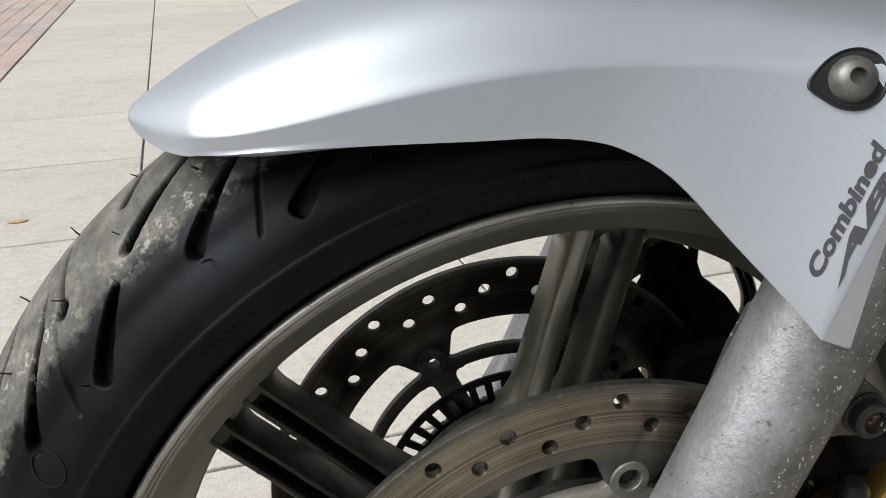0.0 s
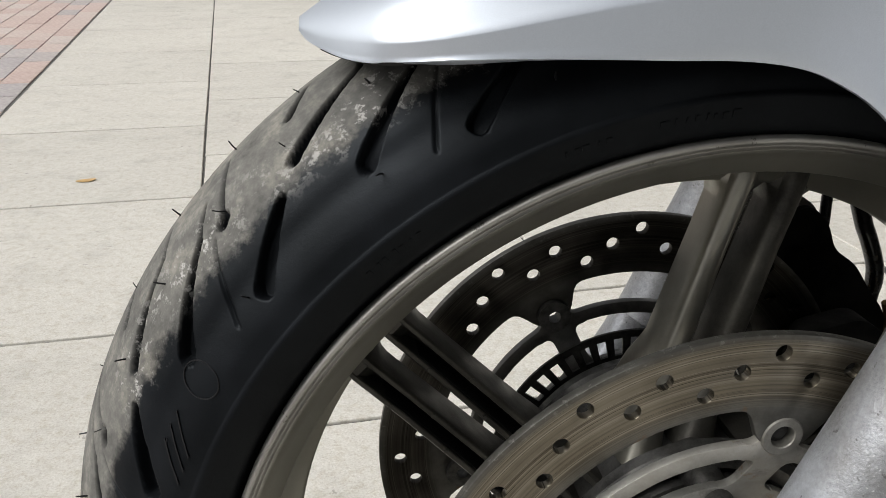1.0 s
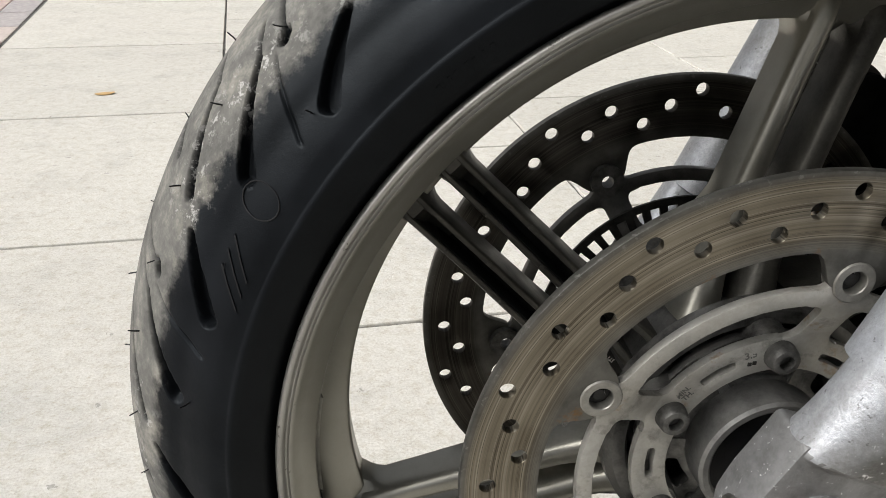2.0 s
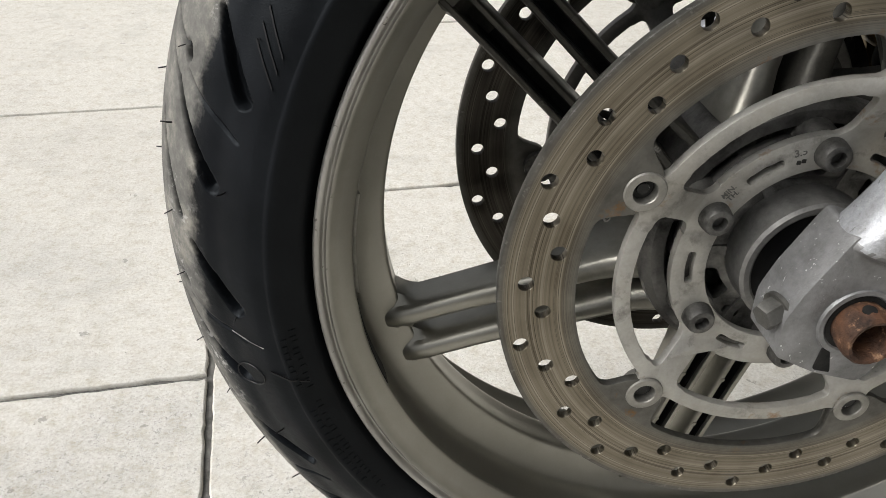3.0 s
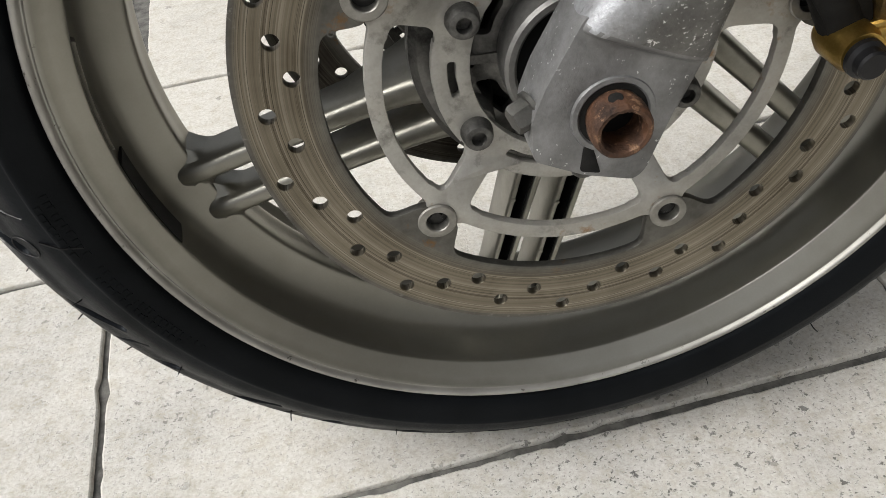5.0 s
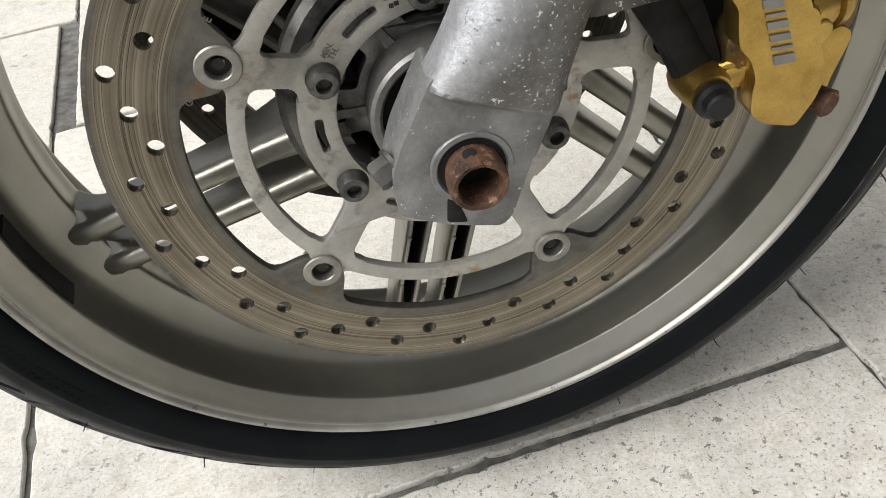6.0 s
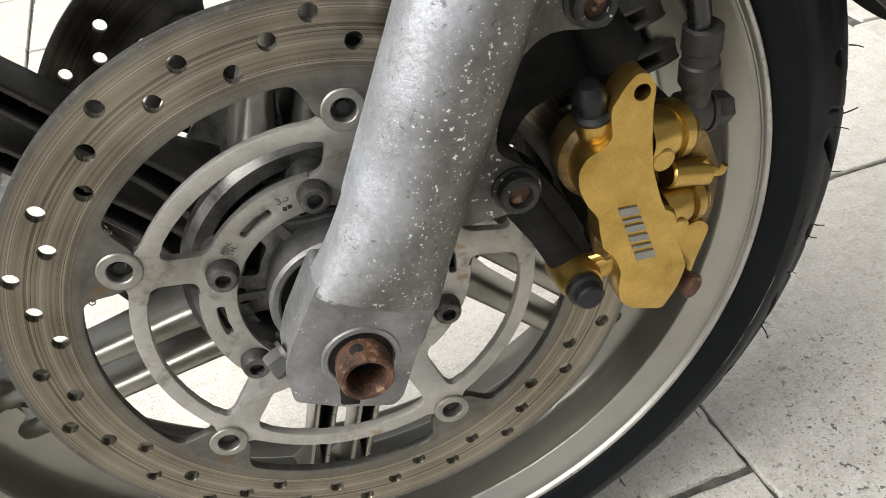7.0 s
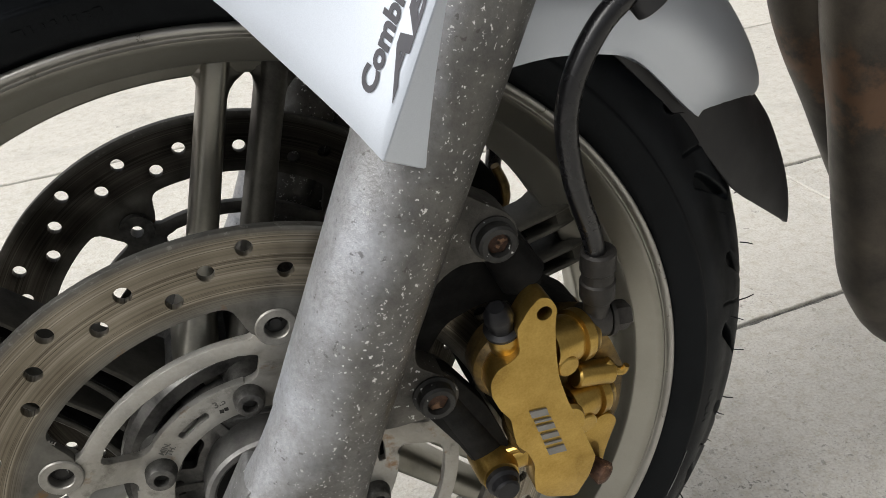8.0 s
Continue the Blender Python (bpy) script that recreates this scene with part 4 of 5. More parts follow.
for off in (-0.95, 0.95):
    bm = bmesh.new()
    x, z = polar(0.0538, 106.0 + off * 1.3)
    plate(bm, [rounded([(x - 0.0010, z - 0.0010), (x + 0.0010, z - 0.0010), (x + 0.0010, z + 0.0010), (x - 0.0010, z + 0.0010)], 0.0003, 2)], -0.0643, -0.0640)
    part("stamped_mark", bm, BOLT, carrier)
stamp("E", 0.0042, 0.1075, 142.6, -DISC_Y - 0.0003, near_disc)
stamp("G", 0.0042, 0.1075, 162.0, -DISC_Y - 0.0003, near_disc)
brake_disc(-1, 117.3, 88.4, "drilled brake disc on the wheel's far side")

# slotted sensor ring on the far hub
loops = [circle(0, 0, 0.0835, 120), circle(0, 0, 0.0620, 96)]
for k in range(48):
    a = 7.5 * k
    loops.append([polar(0.0680, a - 2.0), polar(0.0790, a - 2.0), polar(0.0790, a + 2.0), polar(0.0680, a + 2.0)])
bm = bmesh.new()
plate(bm, loops, 0.0545, 0.0562)
part("sensor_ring", bm, BOLT, wheel, "slotted steel wheel-speed ring")

# ---- forks ----
LEG = Vector((0.391, 0, 0.920)).normalized()


def fork(side):
    """One fork leg with its foot; side -1 is the near one."""
    y = side * 0.1008
    at = lambda s: LEG * s + Vector((0.0026, y, -0.0011))
    bm = bmesh.new()
    spun(bm, at(0.022), LEG, [(0.048, 0.0200), (0.0500, 0.0253), (0.10, 0.0253), (0.33, 0.0253), (0.36, 0.0245)], 64)
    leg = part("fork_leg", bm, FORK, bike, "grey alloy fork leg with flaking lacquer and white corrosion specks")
    # the leg flattens towards its end and steps down to the clamp's flat face
    across = Vector((LEG.z, 0, -LEG.x))
    bm = bmesh.new()
    secs = []
    for s_, lo, hi, front, power in ((0.074, 0.0252, 0.0252, 0.0251, 2.0), (0.064, 0.0256, 0.0254, 0.0250, 2.1), (0.054, 0.0262, 0.0256, 0.0240, 2.3), (0.045, 0.0270, 0.0260, 0.0222, 2.6), (0.037, 0.0280, 0.0266, 0.0200, 3.0), (0.0320, 0.0288, 0.0270, 0.0185, 3.4), (0.0300, 0.0290, 0.0271, 0.0172, 3.8), (0.0288, 0.0291, 0.0272, 0.0142, 4.2), (0.0275, 0.0292, 0.0272, 0.0118, 4.6), (0.0255, 0.0294, 0.0273, 0.0108, 5.0), (0.0200, 0.0300, 0.0275, 0.0104, 5.0), (0.0060, 0.0308, 0.0272, 0.0102, 5.0)):
        ring = []
        for k in range(56):
            t = 2 * math.pi * k / 56
            c_, n_ = math.cos(t), math.sin(t)
            u = math.copysign(abs(c_) ** (2 / power), c_) * (hi if c_ > 0 else lo)
            v = math.copysign(abs(n_) ** (2 / power), n_) * (front if n_ > 0 else 0.0160)
            ring.append(LEG * s_ + across * u + Vector((0.0026, y + side * v, -0.0011)))
        secs.append(ring)
    lofted(bm, secs)
    for f in bm.faces:
        f.material_index = 1 if (f.calc_center_median() - Vector((0.0026, y, -0.0011))).dot(LEG) < 0.0310 else 0
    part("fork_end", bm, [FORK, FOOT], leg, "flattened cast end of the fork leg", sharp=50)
    outline = rounded([(-0.0100, 0.0420), (-0.0135, 0.0360), (-0.0260, 0.0140), (-0.0316, 0.0000), (-0.0314, -0.0188), (-0.0100, -0.0300), (0.0117, -0.0366), (0.0165, -0.0325), (0.0290, 0.0000), (0.0345, 0.0160), (0.0250, 0.0300)], 0.0034, 4)
    c = (0.0013, -0.0020)
    bm = bmesh.new()
    plate(bm, [outline, circle(*c, 0.0140, 32)], side * 0.0840, side * 0.1106, bevel=0.0022)
    part("fork_foot", bm, FOOT, leg)
    # the saw cut under the axle: a slightly raised black plate paints its shade
    bm = bmesh.new()
    plate(bm, [rounded([(-0.0105, -0.0150), (-0.0065, -0.0165), (-0.0030, -0.0300), (-0.0120, -0.0275)], 0.0016, 3)], side * 0.1080, side * 0.1111, bevel=0.0004)
    part("clamp_recess_shade", bm, DIRT_SHADE, leg, "black plate painted as the shaded recess below the axle")
    bm = bmesh.new()
    turned(bm, [(0.0140, side * 0.1060), (0.0140, side * 0.1112), (0.0150, side * 0.1122), (0.0170, side * 0.1120), (0.0180, side * 0.1098), (0.0180, side * 0.1060)], 56, centre=c)
    part("axle_boss", bm, FOOT, leg, "raised ring round the axle")
    # hollow axle end, rusty, with a cross hole
    bm = bmesh.new()
    n, prof = 56, [(0.0088, side * 0.100), (0.0088, side * 0.1240), (0.0095, side * 0.1252), (0.0110, side * 0.1256), (0.0121, side * 0.1246), (0.0126, side * 0.1210), (0.0124, side * 0.1150), (0.0116, side * 0.1120), (0.0116, side * 0.100)]
    turned(bm, prof, n, centre=c)
    rust_rnd = random.Random(3)
    for v in bm.verts:
        d = Vector((v.co.x - c[0], 0, v.co.z - c[1]))
        v.co += d.normalized() * rust_rnd.uniform(-0.00028, 0.00012)
    part("axle_end", bm, RUST, leg, "rusty hollow axle end")
    # the cross hole is a black stud that paints its dark inside
    bm = bmesh.new()
    hole = Vector((c[0], side * 0.1185, c[1])) + Vector((-0.15, 0, 0.98)) * 0.0116
    spun(bm, hole, (-0.15, side * 0.1, 0.98), [(0, 0.0030), (0.0012, 0.0030), (0.0013, 0.0026)], 16)
    part("axle_hole_shade", bm, DIRT_SHADE, leg)
    # a black ring fills the gap round the axle and carries its shade
    bm = bmesh.new()
    turned(bm, [(0.0118, side * 0.1040), (0.0118, side * 0.1116), (0.0143, side * 0.1114), (0.0143, side * 0.1040)], 48, centre=c)
    part("axle_gap_shade", bm, DIRT_SHADE, leg, "black ring painted as the shaded gap round the axle")
    # a black plug in the bore paints the shade of its depth
    bm = bmesh.new()
    spun(bm, (c[0], side * 0.06, c[1]), (0, side, 0), [(0, 0.0089), (0.050, 0.0089)], 32)
    part("axle_bore_shade", bm, DIRT_SHADE, leg)
    bm = bmesh.new()
    hexagon(bm, (-0.0290, side * 0.1010, 0.0005), (-0.90, side * 0.30, -0.28), 0.0066, 0.0100)
    part("pinch_bolt", bm, DULL, leg, "hexagon pinch bolt")
    # caliper lugs
    bm = bmesh.new()
    lug = smooth_line([(0.060, 0.185), (0.085, 0.168), (0.1030, 0.1540), (0.1160, 0.1450), (0.1205, 0.1360), (0.1170, 0.1235), (0.0950, 0.1250), (0.0810, 0.1150), (0.0735, 0.0960), (0.0715, 0.0800), (0.0800, 0.0720), (0.0890, 0.0620), (0.0860, 0.0510), (0.0680, 0.0480), (0.0500, 0.0490), (0.0350, 0.0600), (0.0300, 0.0900)], per=4)
    plate(bm, [lug], side * 0.0830, side * 0.1020, bevel=0.0028)
    part("caliper_lug", bm, LUG, leg, "grimy cast caliper lug")
    for x, z in ((0.0778, 0.0610), (0.1097, 0.1350)):
        bm = bmesh.new()
        p = Vector((x, side * 0.1015, z))
        spun(bm, p, (0, side, 0), [(0, 0.0102), (0.0016, 0.0102), (0.0022, 0.0090)], 28)
        spun(bm, p + Vector((0, side * 0.0020, 0)), (0, side, 0), [(0, 0.0086), (0.0052, 0.0086), (0.0064, 0.0076), (0.0064, 0.0054), (0.0030, 0.0052), (0.0030, 0.0003)], 28)
        bolt = part("lug_bolt", bm, GRIME, leg, "dirty flanged caliper bolt")
        bm = bmesh.new()
        spun(bm, p + Vector((0, side * 0.0042, 0)), (0, side, 0), [(0, 0.0051), (0.0012, 0.0051), (0.0014, 0.0040)], 6)
        part("socket", bm, RUST, bolt, "rusty bolt socket")
    return leg


fork(-1)
fork(1)

# ---- calipers ----
FACE = [(0.1146, 0.0937), (0.1208, 0.1031), (0.1253, 0.1073), (0.1299, 0.1063), (0.1335, 0.1003), (0.1325, 0.0908), (0.1329, 0.0755), (0.1342, 0.0618), (0.1384, 0.0466), (0.1448, 0.0300), (0.1536, 0.0060), (0.1503, -0.0054), (0.1431, -0.0170), (0.1281, -0.0122), (0.1216, -0.0062), (0.1208, 0.0037), (0.1216, 0.0116), (0.1181, 0.0206), (0.1127, 0.0269), (0.1110, 0.0365), (0.1103, 0.0440), (0.1052, 0.0512), (0.1015, 0.0606), (0.1014, 0.0687), (0.1050, 0.0745), (0.1122, 0.0774), (0.1157, 0.0809)]


def caliper(side, gold, label):
    Y = lambda v: side * v
    bm = bmesh.new()
    face = rounded(FACE, 0.0026, 3)
    plate(bm, [face, circle(0.1275, 0.0987, 0.0036, 20)], Y(0.1000), Y(0.1130), bevel=0.0024)
    cal = part("brake_caliper", bm, gold, bike, label, sharp=40)
    # piston housings and bridge behind the face
    for i, (x, z, r, y0) in enumerate(((0.1180, 0.0640, 0.0200, 0.0835), (0.1330, 0.0200, 0.0190, 0.0850))):
        bm = bmesh.new()
        spun(bm, (x, Y(y0), z), (0, side, 0), [(0, r - 0.002), (0.003, r), (0.0150, r), (0.0180, r - 0.0025)], 40)
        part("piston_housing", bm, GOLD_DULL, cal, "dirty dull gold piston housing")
    bm = bmesh.new()
    bridge = rounded([(0.138, 0.070), (0.168, 0.064), (0.178, 0.040), (0.176, 0.014), (0.163, -0.008), (0.148, -0.010), (0.140, 0.02)], 0.006, 4)
    plate(bm, [bridge], Y(0.0560), Y(0.0930), bevel=0.003)
    part("bridge", bm, GOLD_DULL, cal)
    bm = bmesh.new()
    inner = rounded([(0.102, 0.078), (0.138, 0.086), (0.168, 0.064), (0.176, 0.014), (0.150, -0.014), (0.118, -0.002), (0.100, 0.045)], 0.008, 4)
    plate(bm, [inner], Y(0.0460), Y(0.0640), bevel=0.003)
    part("inner_half", bm, DIRT_SHADE, cal, "dark brake-dust covered inner half")
    bm = bmesh.new()
    pads = rounded([(0.108, 0.074), (0.140, 0.066), (0.150, 0.010), (0.126, -0.004), (0.106, 0.04)], 0.004, 3)
    plate(bm, [pads], Y(0.0775), Y(0.0860), bevel=0.001)
    part("brake_pad", bm, DIRT_SHADE, cal)
    # lobes along the outer edge
    for p, q, r in (((0.1330, 0.0985, 0.0690), (0.1590, 0.0900, 0.0655), 0.0118), ((0.1440, 0.0970, 0.0290), (0.1690, 0.0880, 0.0270), 0.0112)):
        bm = bmesh.new()
        p, q = Vector((p[0], Y(p[1]), p[2])), Vector((q[0], Y(q[1]), q[2]))
        L = (q - p).length
        spun(bm, p, q - p, [(0, r * 0.96), (0.002, r), (L * 0.52, r), (L * 0.54, r * 0.93), (L * 0.60, r * 0.93), (L * 0.62, r * 1.12), (L * 0.80, r * 1.12), (L * 0.84, r * 1.02), (L * 0.96, r * 0.95), (L, r * 0.8)], 36)
        part("outer_lobe", bm, gold, cal)
        bm = bmesh.new()
        spun(bm, p.lerp(q, 0.30) + Vector((0, Y(0.0090), -0.0060)), (0.1, side, -0.1), [(0, 0.0056), (0.003, 0.0056), (0.0036, 0.0048)], 24)
        part("casting_pip", bm, gold, cal)
    bm = bmesh.new()
    spun(bm, (0.1400, Y(0.0960), 0.0270), (0.1, side, 0.05), [(0, 0.0100), (0.0110, 0.0100), (0.0128, 0.0085)], 32)
    part("outer_lobe", bm, gold, cal)
    bm = bmesh.new()
    rod(bm, (0.1480, Y(0.0990), 0.0480), (0.1690, Y(0.0960), 0.0425), 0.0064, 24, 0.001)
    part("pad_pin_boss", bm, gold, cal)
    bm = bmesh.new()
    swept(bm, [(0.166, Y(0.097), 0.0500), (0.1700, Y(0.0985), 0.0445), (0.1735, Y(0.1000), 0.0440), (0.1750, Y(0.1010), 0.0475)], [0.0022, 0.0024, 0.0022, 0.0016], 10)
    part("pad_clip", bm, gold, cal)
    bm = bmesh.new()
    arm = rounded([(0.150, 0.012), (0.166, 0.020), (0.172, 0.014), (0.166, -0.004), (0.163, -0.018), (0.156, -0.014), (0.153, 0.000)], 0.004, 3)
    plate(bm, [arm], Y(0.0900), Y(0.1000), bevel=0.0014)
    part("outer_arm", bm, gold, cal)
    bm = bmesh.new()
    spun(bm, (0.1560, Y(0.1000), -0.0110), (0.55, side * 0.8, -0.25), [(0, 0.0048), (0.010, 0.0066), (0.0118, 0.0046), (0.0124, 0.0030)], 20)
    part("pad_pin", bm, RUST, cal, "rusty pad pin head")
    # lower slider boss with its rubber cap
    bm = bmesh.new()
    spun(bm, (0.1060, Y(0.0840), 0.0040), (0, side, 0), [(0, 0.0100), (0.004, 0.0112), (0.0190, 0.0105), (0.0215, 0.0095), (0.0235, 0.0092)], 36)
    for w in (0.0, 0.007):
        rod(bm, (0.109, Y(0.098), 0.010 - w), (0.124, Y(0.102), 0.015 - w), 0.0022, 10)
    rod(bm, (0.106, Y(0.094), 0.0030), (0.126, Y(0.098), 0.0080), 0.0075, 20)
    part("slider_boss", bm, gold, cal)
    bm = bmesh.new()
    spun(bm, (0.1060, Y(0.1070), 0.0030), (0, side, 0), [(0, 0.0078), (0.0012, 0.0086), (0.0035, 0.0084), (0.0048, 0.0068), (0.0085, 0.0064), (0.0095, 0.0054)], 28)
    part("slider_cap", bm, RUBBER, cal, "black rubber slider cap")
    # bleed nipple with cap
    bm = bmesh.new()
    spun(bm, (0.1148, Y(0.1000), 0.0760), (-0.25, side * 0.25, 0.93), [(0, 0.0076), (0.002, 0.0082), (0.0125, 0.0080), (0.0140, 0.0070)], 28)
    part("bleed_boss", bm, gold, cal)
    bm = bmesh.new()
    up = Vector((-0.25, side * 0.25, 0.93)).normalized()
    p = Vector((0.1148, Y(0.1000), 0.0760)) + up * 0.0135
    spun(bm, p, up, [(0, 0.0084), (0.002, 0.0086), (0.003, 0.0062), (0.0075, 0.0058), (0.0082, 0.0068), (0.0105, 0.0066), (0.0115, 0.0066), (0.0150, 0.0048), (0.0165, 0.0036)], 24)
    swept(bm, [p + Vector((0.005, 0, 0.006)), p + Vector((0.011, side * 0.001, 0.009)), p + Vector((0.0125, 0, 0.003)), p + Vector((0.006, 0, 0.000))], [0.0016] * 4, 8)
    part("bleed_cap", bm, RUBBER, cal, "black rubber bleed nipple cap")
    # black mounting bracket
    bm = bmesh.new()
    frame_pts = rounded([(0.0700, 0.0700), (0.0860, 0.0690), (0.1040, 0.0420), (0.1150, 0.0130), (0.1120, -0.0060), (0.0990, -0.0045), (0.0960, 0.0100), (0.0700, 0.0520)], 0.006, 4)
    plate(bm, [frame_pts], Y(0.0860), Y(0.0965), bevel=0.003)
    frame_top = rounded([(0.1000, 0.1430), (0.1170, 0.1440), (0.1350, 0.1130), (0.1400, 0.0960), (0.1300, 0.0880), (0.1080, 0.0920), (0.0900, 0.0850), (0.0760, 0.0640), (0.0680, 0.0720), (0.0780, 0.0980), (0.0920, 0.1200)], 0.006, 4)
    plate(bm, [frame_top], Y(0.0780), Y(0.0850), bevel=0.002)
    for a, b, r0, r1 in (((0.079, Y(0.0900), 0.060), (0.104, Y(0.0905), 0.010), 0.0085, 0.0095), ((0.111, Y(0.0870), 0.133), (0.127, Y(0.0900), 0.104), 0.0085, 0.0115)):
        rod(bm, a, b, r0, 20, 0.001, r1)
    part("caliper_bracket", bm, DIRT_SHADE, cal, "black caliper bracket caked in brake dust")
    # hose fitting, or on the far leg the dark mounting that hides it
    if side > 0:
        bm = bmesh.new()
        plate(bm, [rounded([(0.0936, 0.1412), (0.1126, 0.1465), (0.1254, 0.1344), (0.1322, 0.1175), (0.1485, 0.1065), (0.1641, 0.0851), (0.1732, 0.0753), (0.1812, 0.0586), (0.1781, 0.0417), (0.1105, 0.0444)], 0.006, 4)], 0.0780, 0.0960, bevel=0.003)
        part("mounting", bm, DIRT_SHADE, cal, "flat black mounting on the far caliper")
        bm = bmesh.new()
        swept(bm, [(0.1740, 0.0760, 0.0800), (0.1800, 0.0760, 0.0640), (0.1780, 0.0755, 0.0500), (0.1600, 0.0750, 0.0470), (0.1420, 0.0750, 0.0480)], [0.0030, 0.0036, 0.0030, 0.0018, 0.0010], 10)
        part("casting_edge", bm, gold, cal, "dull gold edge of the casting")
        return cal
    bm = bmesh.new()
    spun(bm, (0.1560, Y(0.0900), 0.0720), (0.98, 0, -0.1), [(0, 0.0088), (0.004, 0.0092), (0.012, 0.0090), (0.013, 0.0075)], 24)
    hexagon(bm, (0.1690, Y(0.0900), 0.0705), (0.98, 0, -0.1), 0.0075, 0.0110)
    rod(bm, (0.1625, Y(0.0915), 0.0740), (0.1625, Y(0.0935), 0.0900), 0.0062, 20)
    spun(bm, (0.1625, Y(0.0930), 0.0860), (-0.05, side * 0.1, 1), [(0, 0.0078), (0.001, 0.0084), (0.010, 0.0084), (0.011, 0.0076), (0.016, 0.0076), (0.017, 0.0084), (0.0265, 0.0082), (0.0275, 0.0068)], 28)
    part("hose_fitting", bm, CHROME_DIM, cal, "dull steel banjo fitting")
    return cal


near_cal = caliper(-1, GOLD, "gold two-piston brake caliper with raised maker's marks")
# the maker's name as plain raised bars
base, along, down = Vector((0.1190, -0.1132, 0.0462)), Vector((0.29, 0, -0.957)).normalized(), Vector((0.957, 0, 0.10)).normalized()
for s0, s1, lo, hi in ((0.0, 0.0042, 0.0, 0.0082), (0.0066, 0.0080, 0.0003, 0.0085), (0.0104, 0.0138, 0.0003, 0.0087), (0.0166, 0.0198, 0.0005, 0.0089), (0.0226, 0.0240, 0.0005, 0.0091), (0.0268, 0.0312, 0.0005, 0.0093)):
    bm = bmesh.new()
    p = base + along * s0
    corners = [p + down * lo, p + along * (s1 - s0) + down * lo, p + along * (s1 - s0 + 0.0012) + down * hi, p + along * 0.0012 + down * hi]
    lofted(bm, [[c + Vector((0, y, 0)) for c in corners] for y in (0.0008, -0.0007)])
    part("maker_mark_bar", bm, BADGE, near_cal)
# the far caliper is the same gold with its shade put into the colour
caliper(1, GOLD_DULL, "gold brake caliper on the far fork leg, shade painted in")

# brake hoses
def hose(name, pts, r, label):
    bm = bmesh.new()
    swept(bm, pts, [r] * len(pts), 18)
    return part(name, bm, HOSE, bike, label)


hose("brake_hose", [(0.1605, -0.0950, 0.1080), (0.1560, -0.0985, 0.1250), (0.1457, -0.1045, 0.1521), (0.1400, -0.1080, 0.1800), (0.1430, -0.1090, 0.2010), (0.1530, -0.1090, 0.2190), (0.1660, -0.1080, 0.2300), (0.1900, -0.1050, 0.2480), (0.2100, -0.1000, 0.2900)], 0.0048, "black rubber brake hose")
hose("brake_hose", [(0.1780, 0.0980, 0.0560), (0.1834, 0.1050, 0.0696), (0.1845, 0.1050, 0.0813), (0.1821, 0.1050, 0.0940), (0.1745, 0.1050, 0.1108), (0.1670, 0.1050, 0.1253), (0.1580, 0.1060, 0.1520), (0.1520, 0.1080, 0.2000), (0.1620, 0.1080, 0.2600)], 0.0056, "black rubber brake hose on the far side")
hose("sensor_cable", [(0.1300, 0.0920, 0.1100), (0.1330, 0.0950, 0.1280), (0.1335, 0.0970, 0.1450), (0.1360, 0.1000, 0.1700), (0.1420, 0.1010, 0.2100)], 0.0035, "thin black wheel-speed sensor cable")
bm = bmesh.new()
rod(bm, (0.166, -0.103, 0.236), (0.176, -0.108, 0.222), 0.0075, 16)
rod(bm, (0.168, -0.090, 0.236), (0.170, -0.109, 0.230), 0.0045, 12)
part("hose_clip", bm, BLACK, bike, "black plastic hose clip")

# ---- front mudguard ----
# rows: angle, ridge radius, lower edge (x, y, z)
FRONT = [
    (124.3, 0.3242, (-0.1832, -0.0110, 0.2642), None),
    (123.2, 0.3243, (-0.1799, -0.0205, 0.2615), None),
    (121.6, 0.3244, (-0.1742, -0.0320, 0.2598), None),
    (119.8, 0.3245, (-0.1674, -0.0440, 0.2587), None),
    (118.2, 0.3245, (-0.1595, -0.0545, 0.2588), None),
    (117.0, 0.3245, (-0.1545, -0.0590, 0.2596), (-0.1550, -0.0594, 0.2662)),
    (114.0, 0.3245, (-0.1440, -0.0660, 0.2608), (-0.1450, -0.0664, 0.2676)),
    (109.5, 0.3245, (-0.1245, -0.0725, 0.2625), (-0.1250, -0.0722, 0.2702)),
    (102.0, 0.3250, (-0.0850, -0.0775, 0.2628), (-0.0840, -0.0755, 0.2793)),
    (96.0, 0.3255, (-0.0540, -0.0800, 0.2623), (-0.0520, -0.0775, 0.2845)),
    (91.5, 0.3260, (-0.0312, -0.0818, 0.2621), (-0.0270, -0.0795, 0.2868)),
    (87.5, 0.3262, (-0.0127, -0.0845, 0.2602), (-0.0040, -0.0815, 0.2876)),
    (84.5, 0.3265, (0.0006, -0.0880, 0.2560), (0.0160, -0.0845, 0.2874)),
    (81.0, 0.3268, (0.0165, -0.0945, 0.2458), (0.0390, -0.0895, 0.2868)),
    (76.5, 0.3270, (0.0352, -0.1060, 0.2240), (0.0640, -0.0970, 0.2848)),
    (71.5, 0.3275, (0.0520, -0.1195, 0.2040), (0.0880, -0.1060, 0.2855)),
    (67.0, 0.3280, (0.0618, -0.1295, 0.1908), (0.1090, -0.1180, 0.2850)),
]
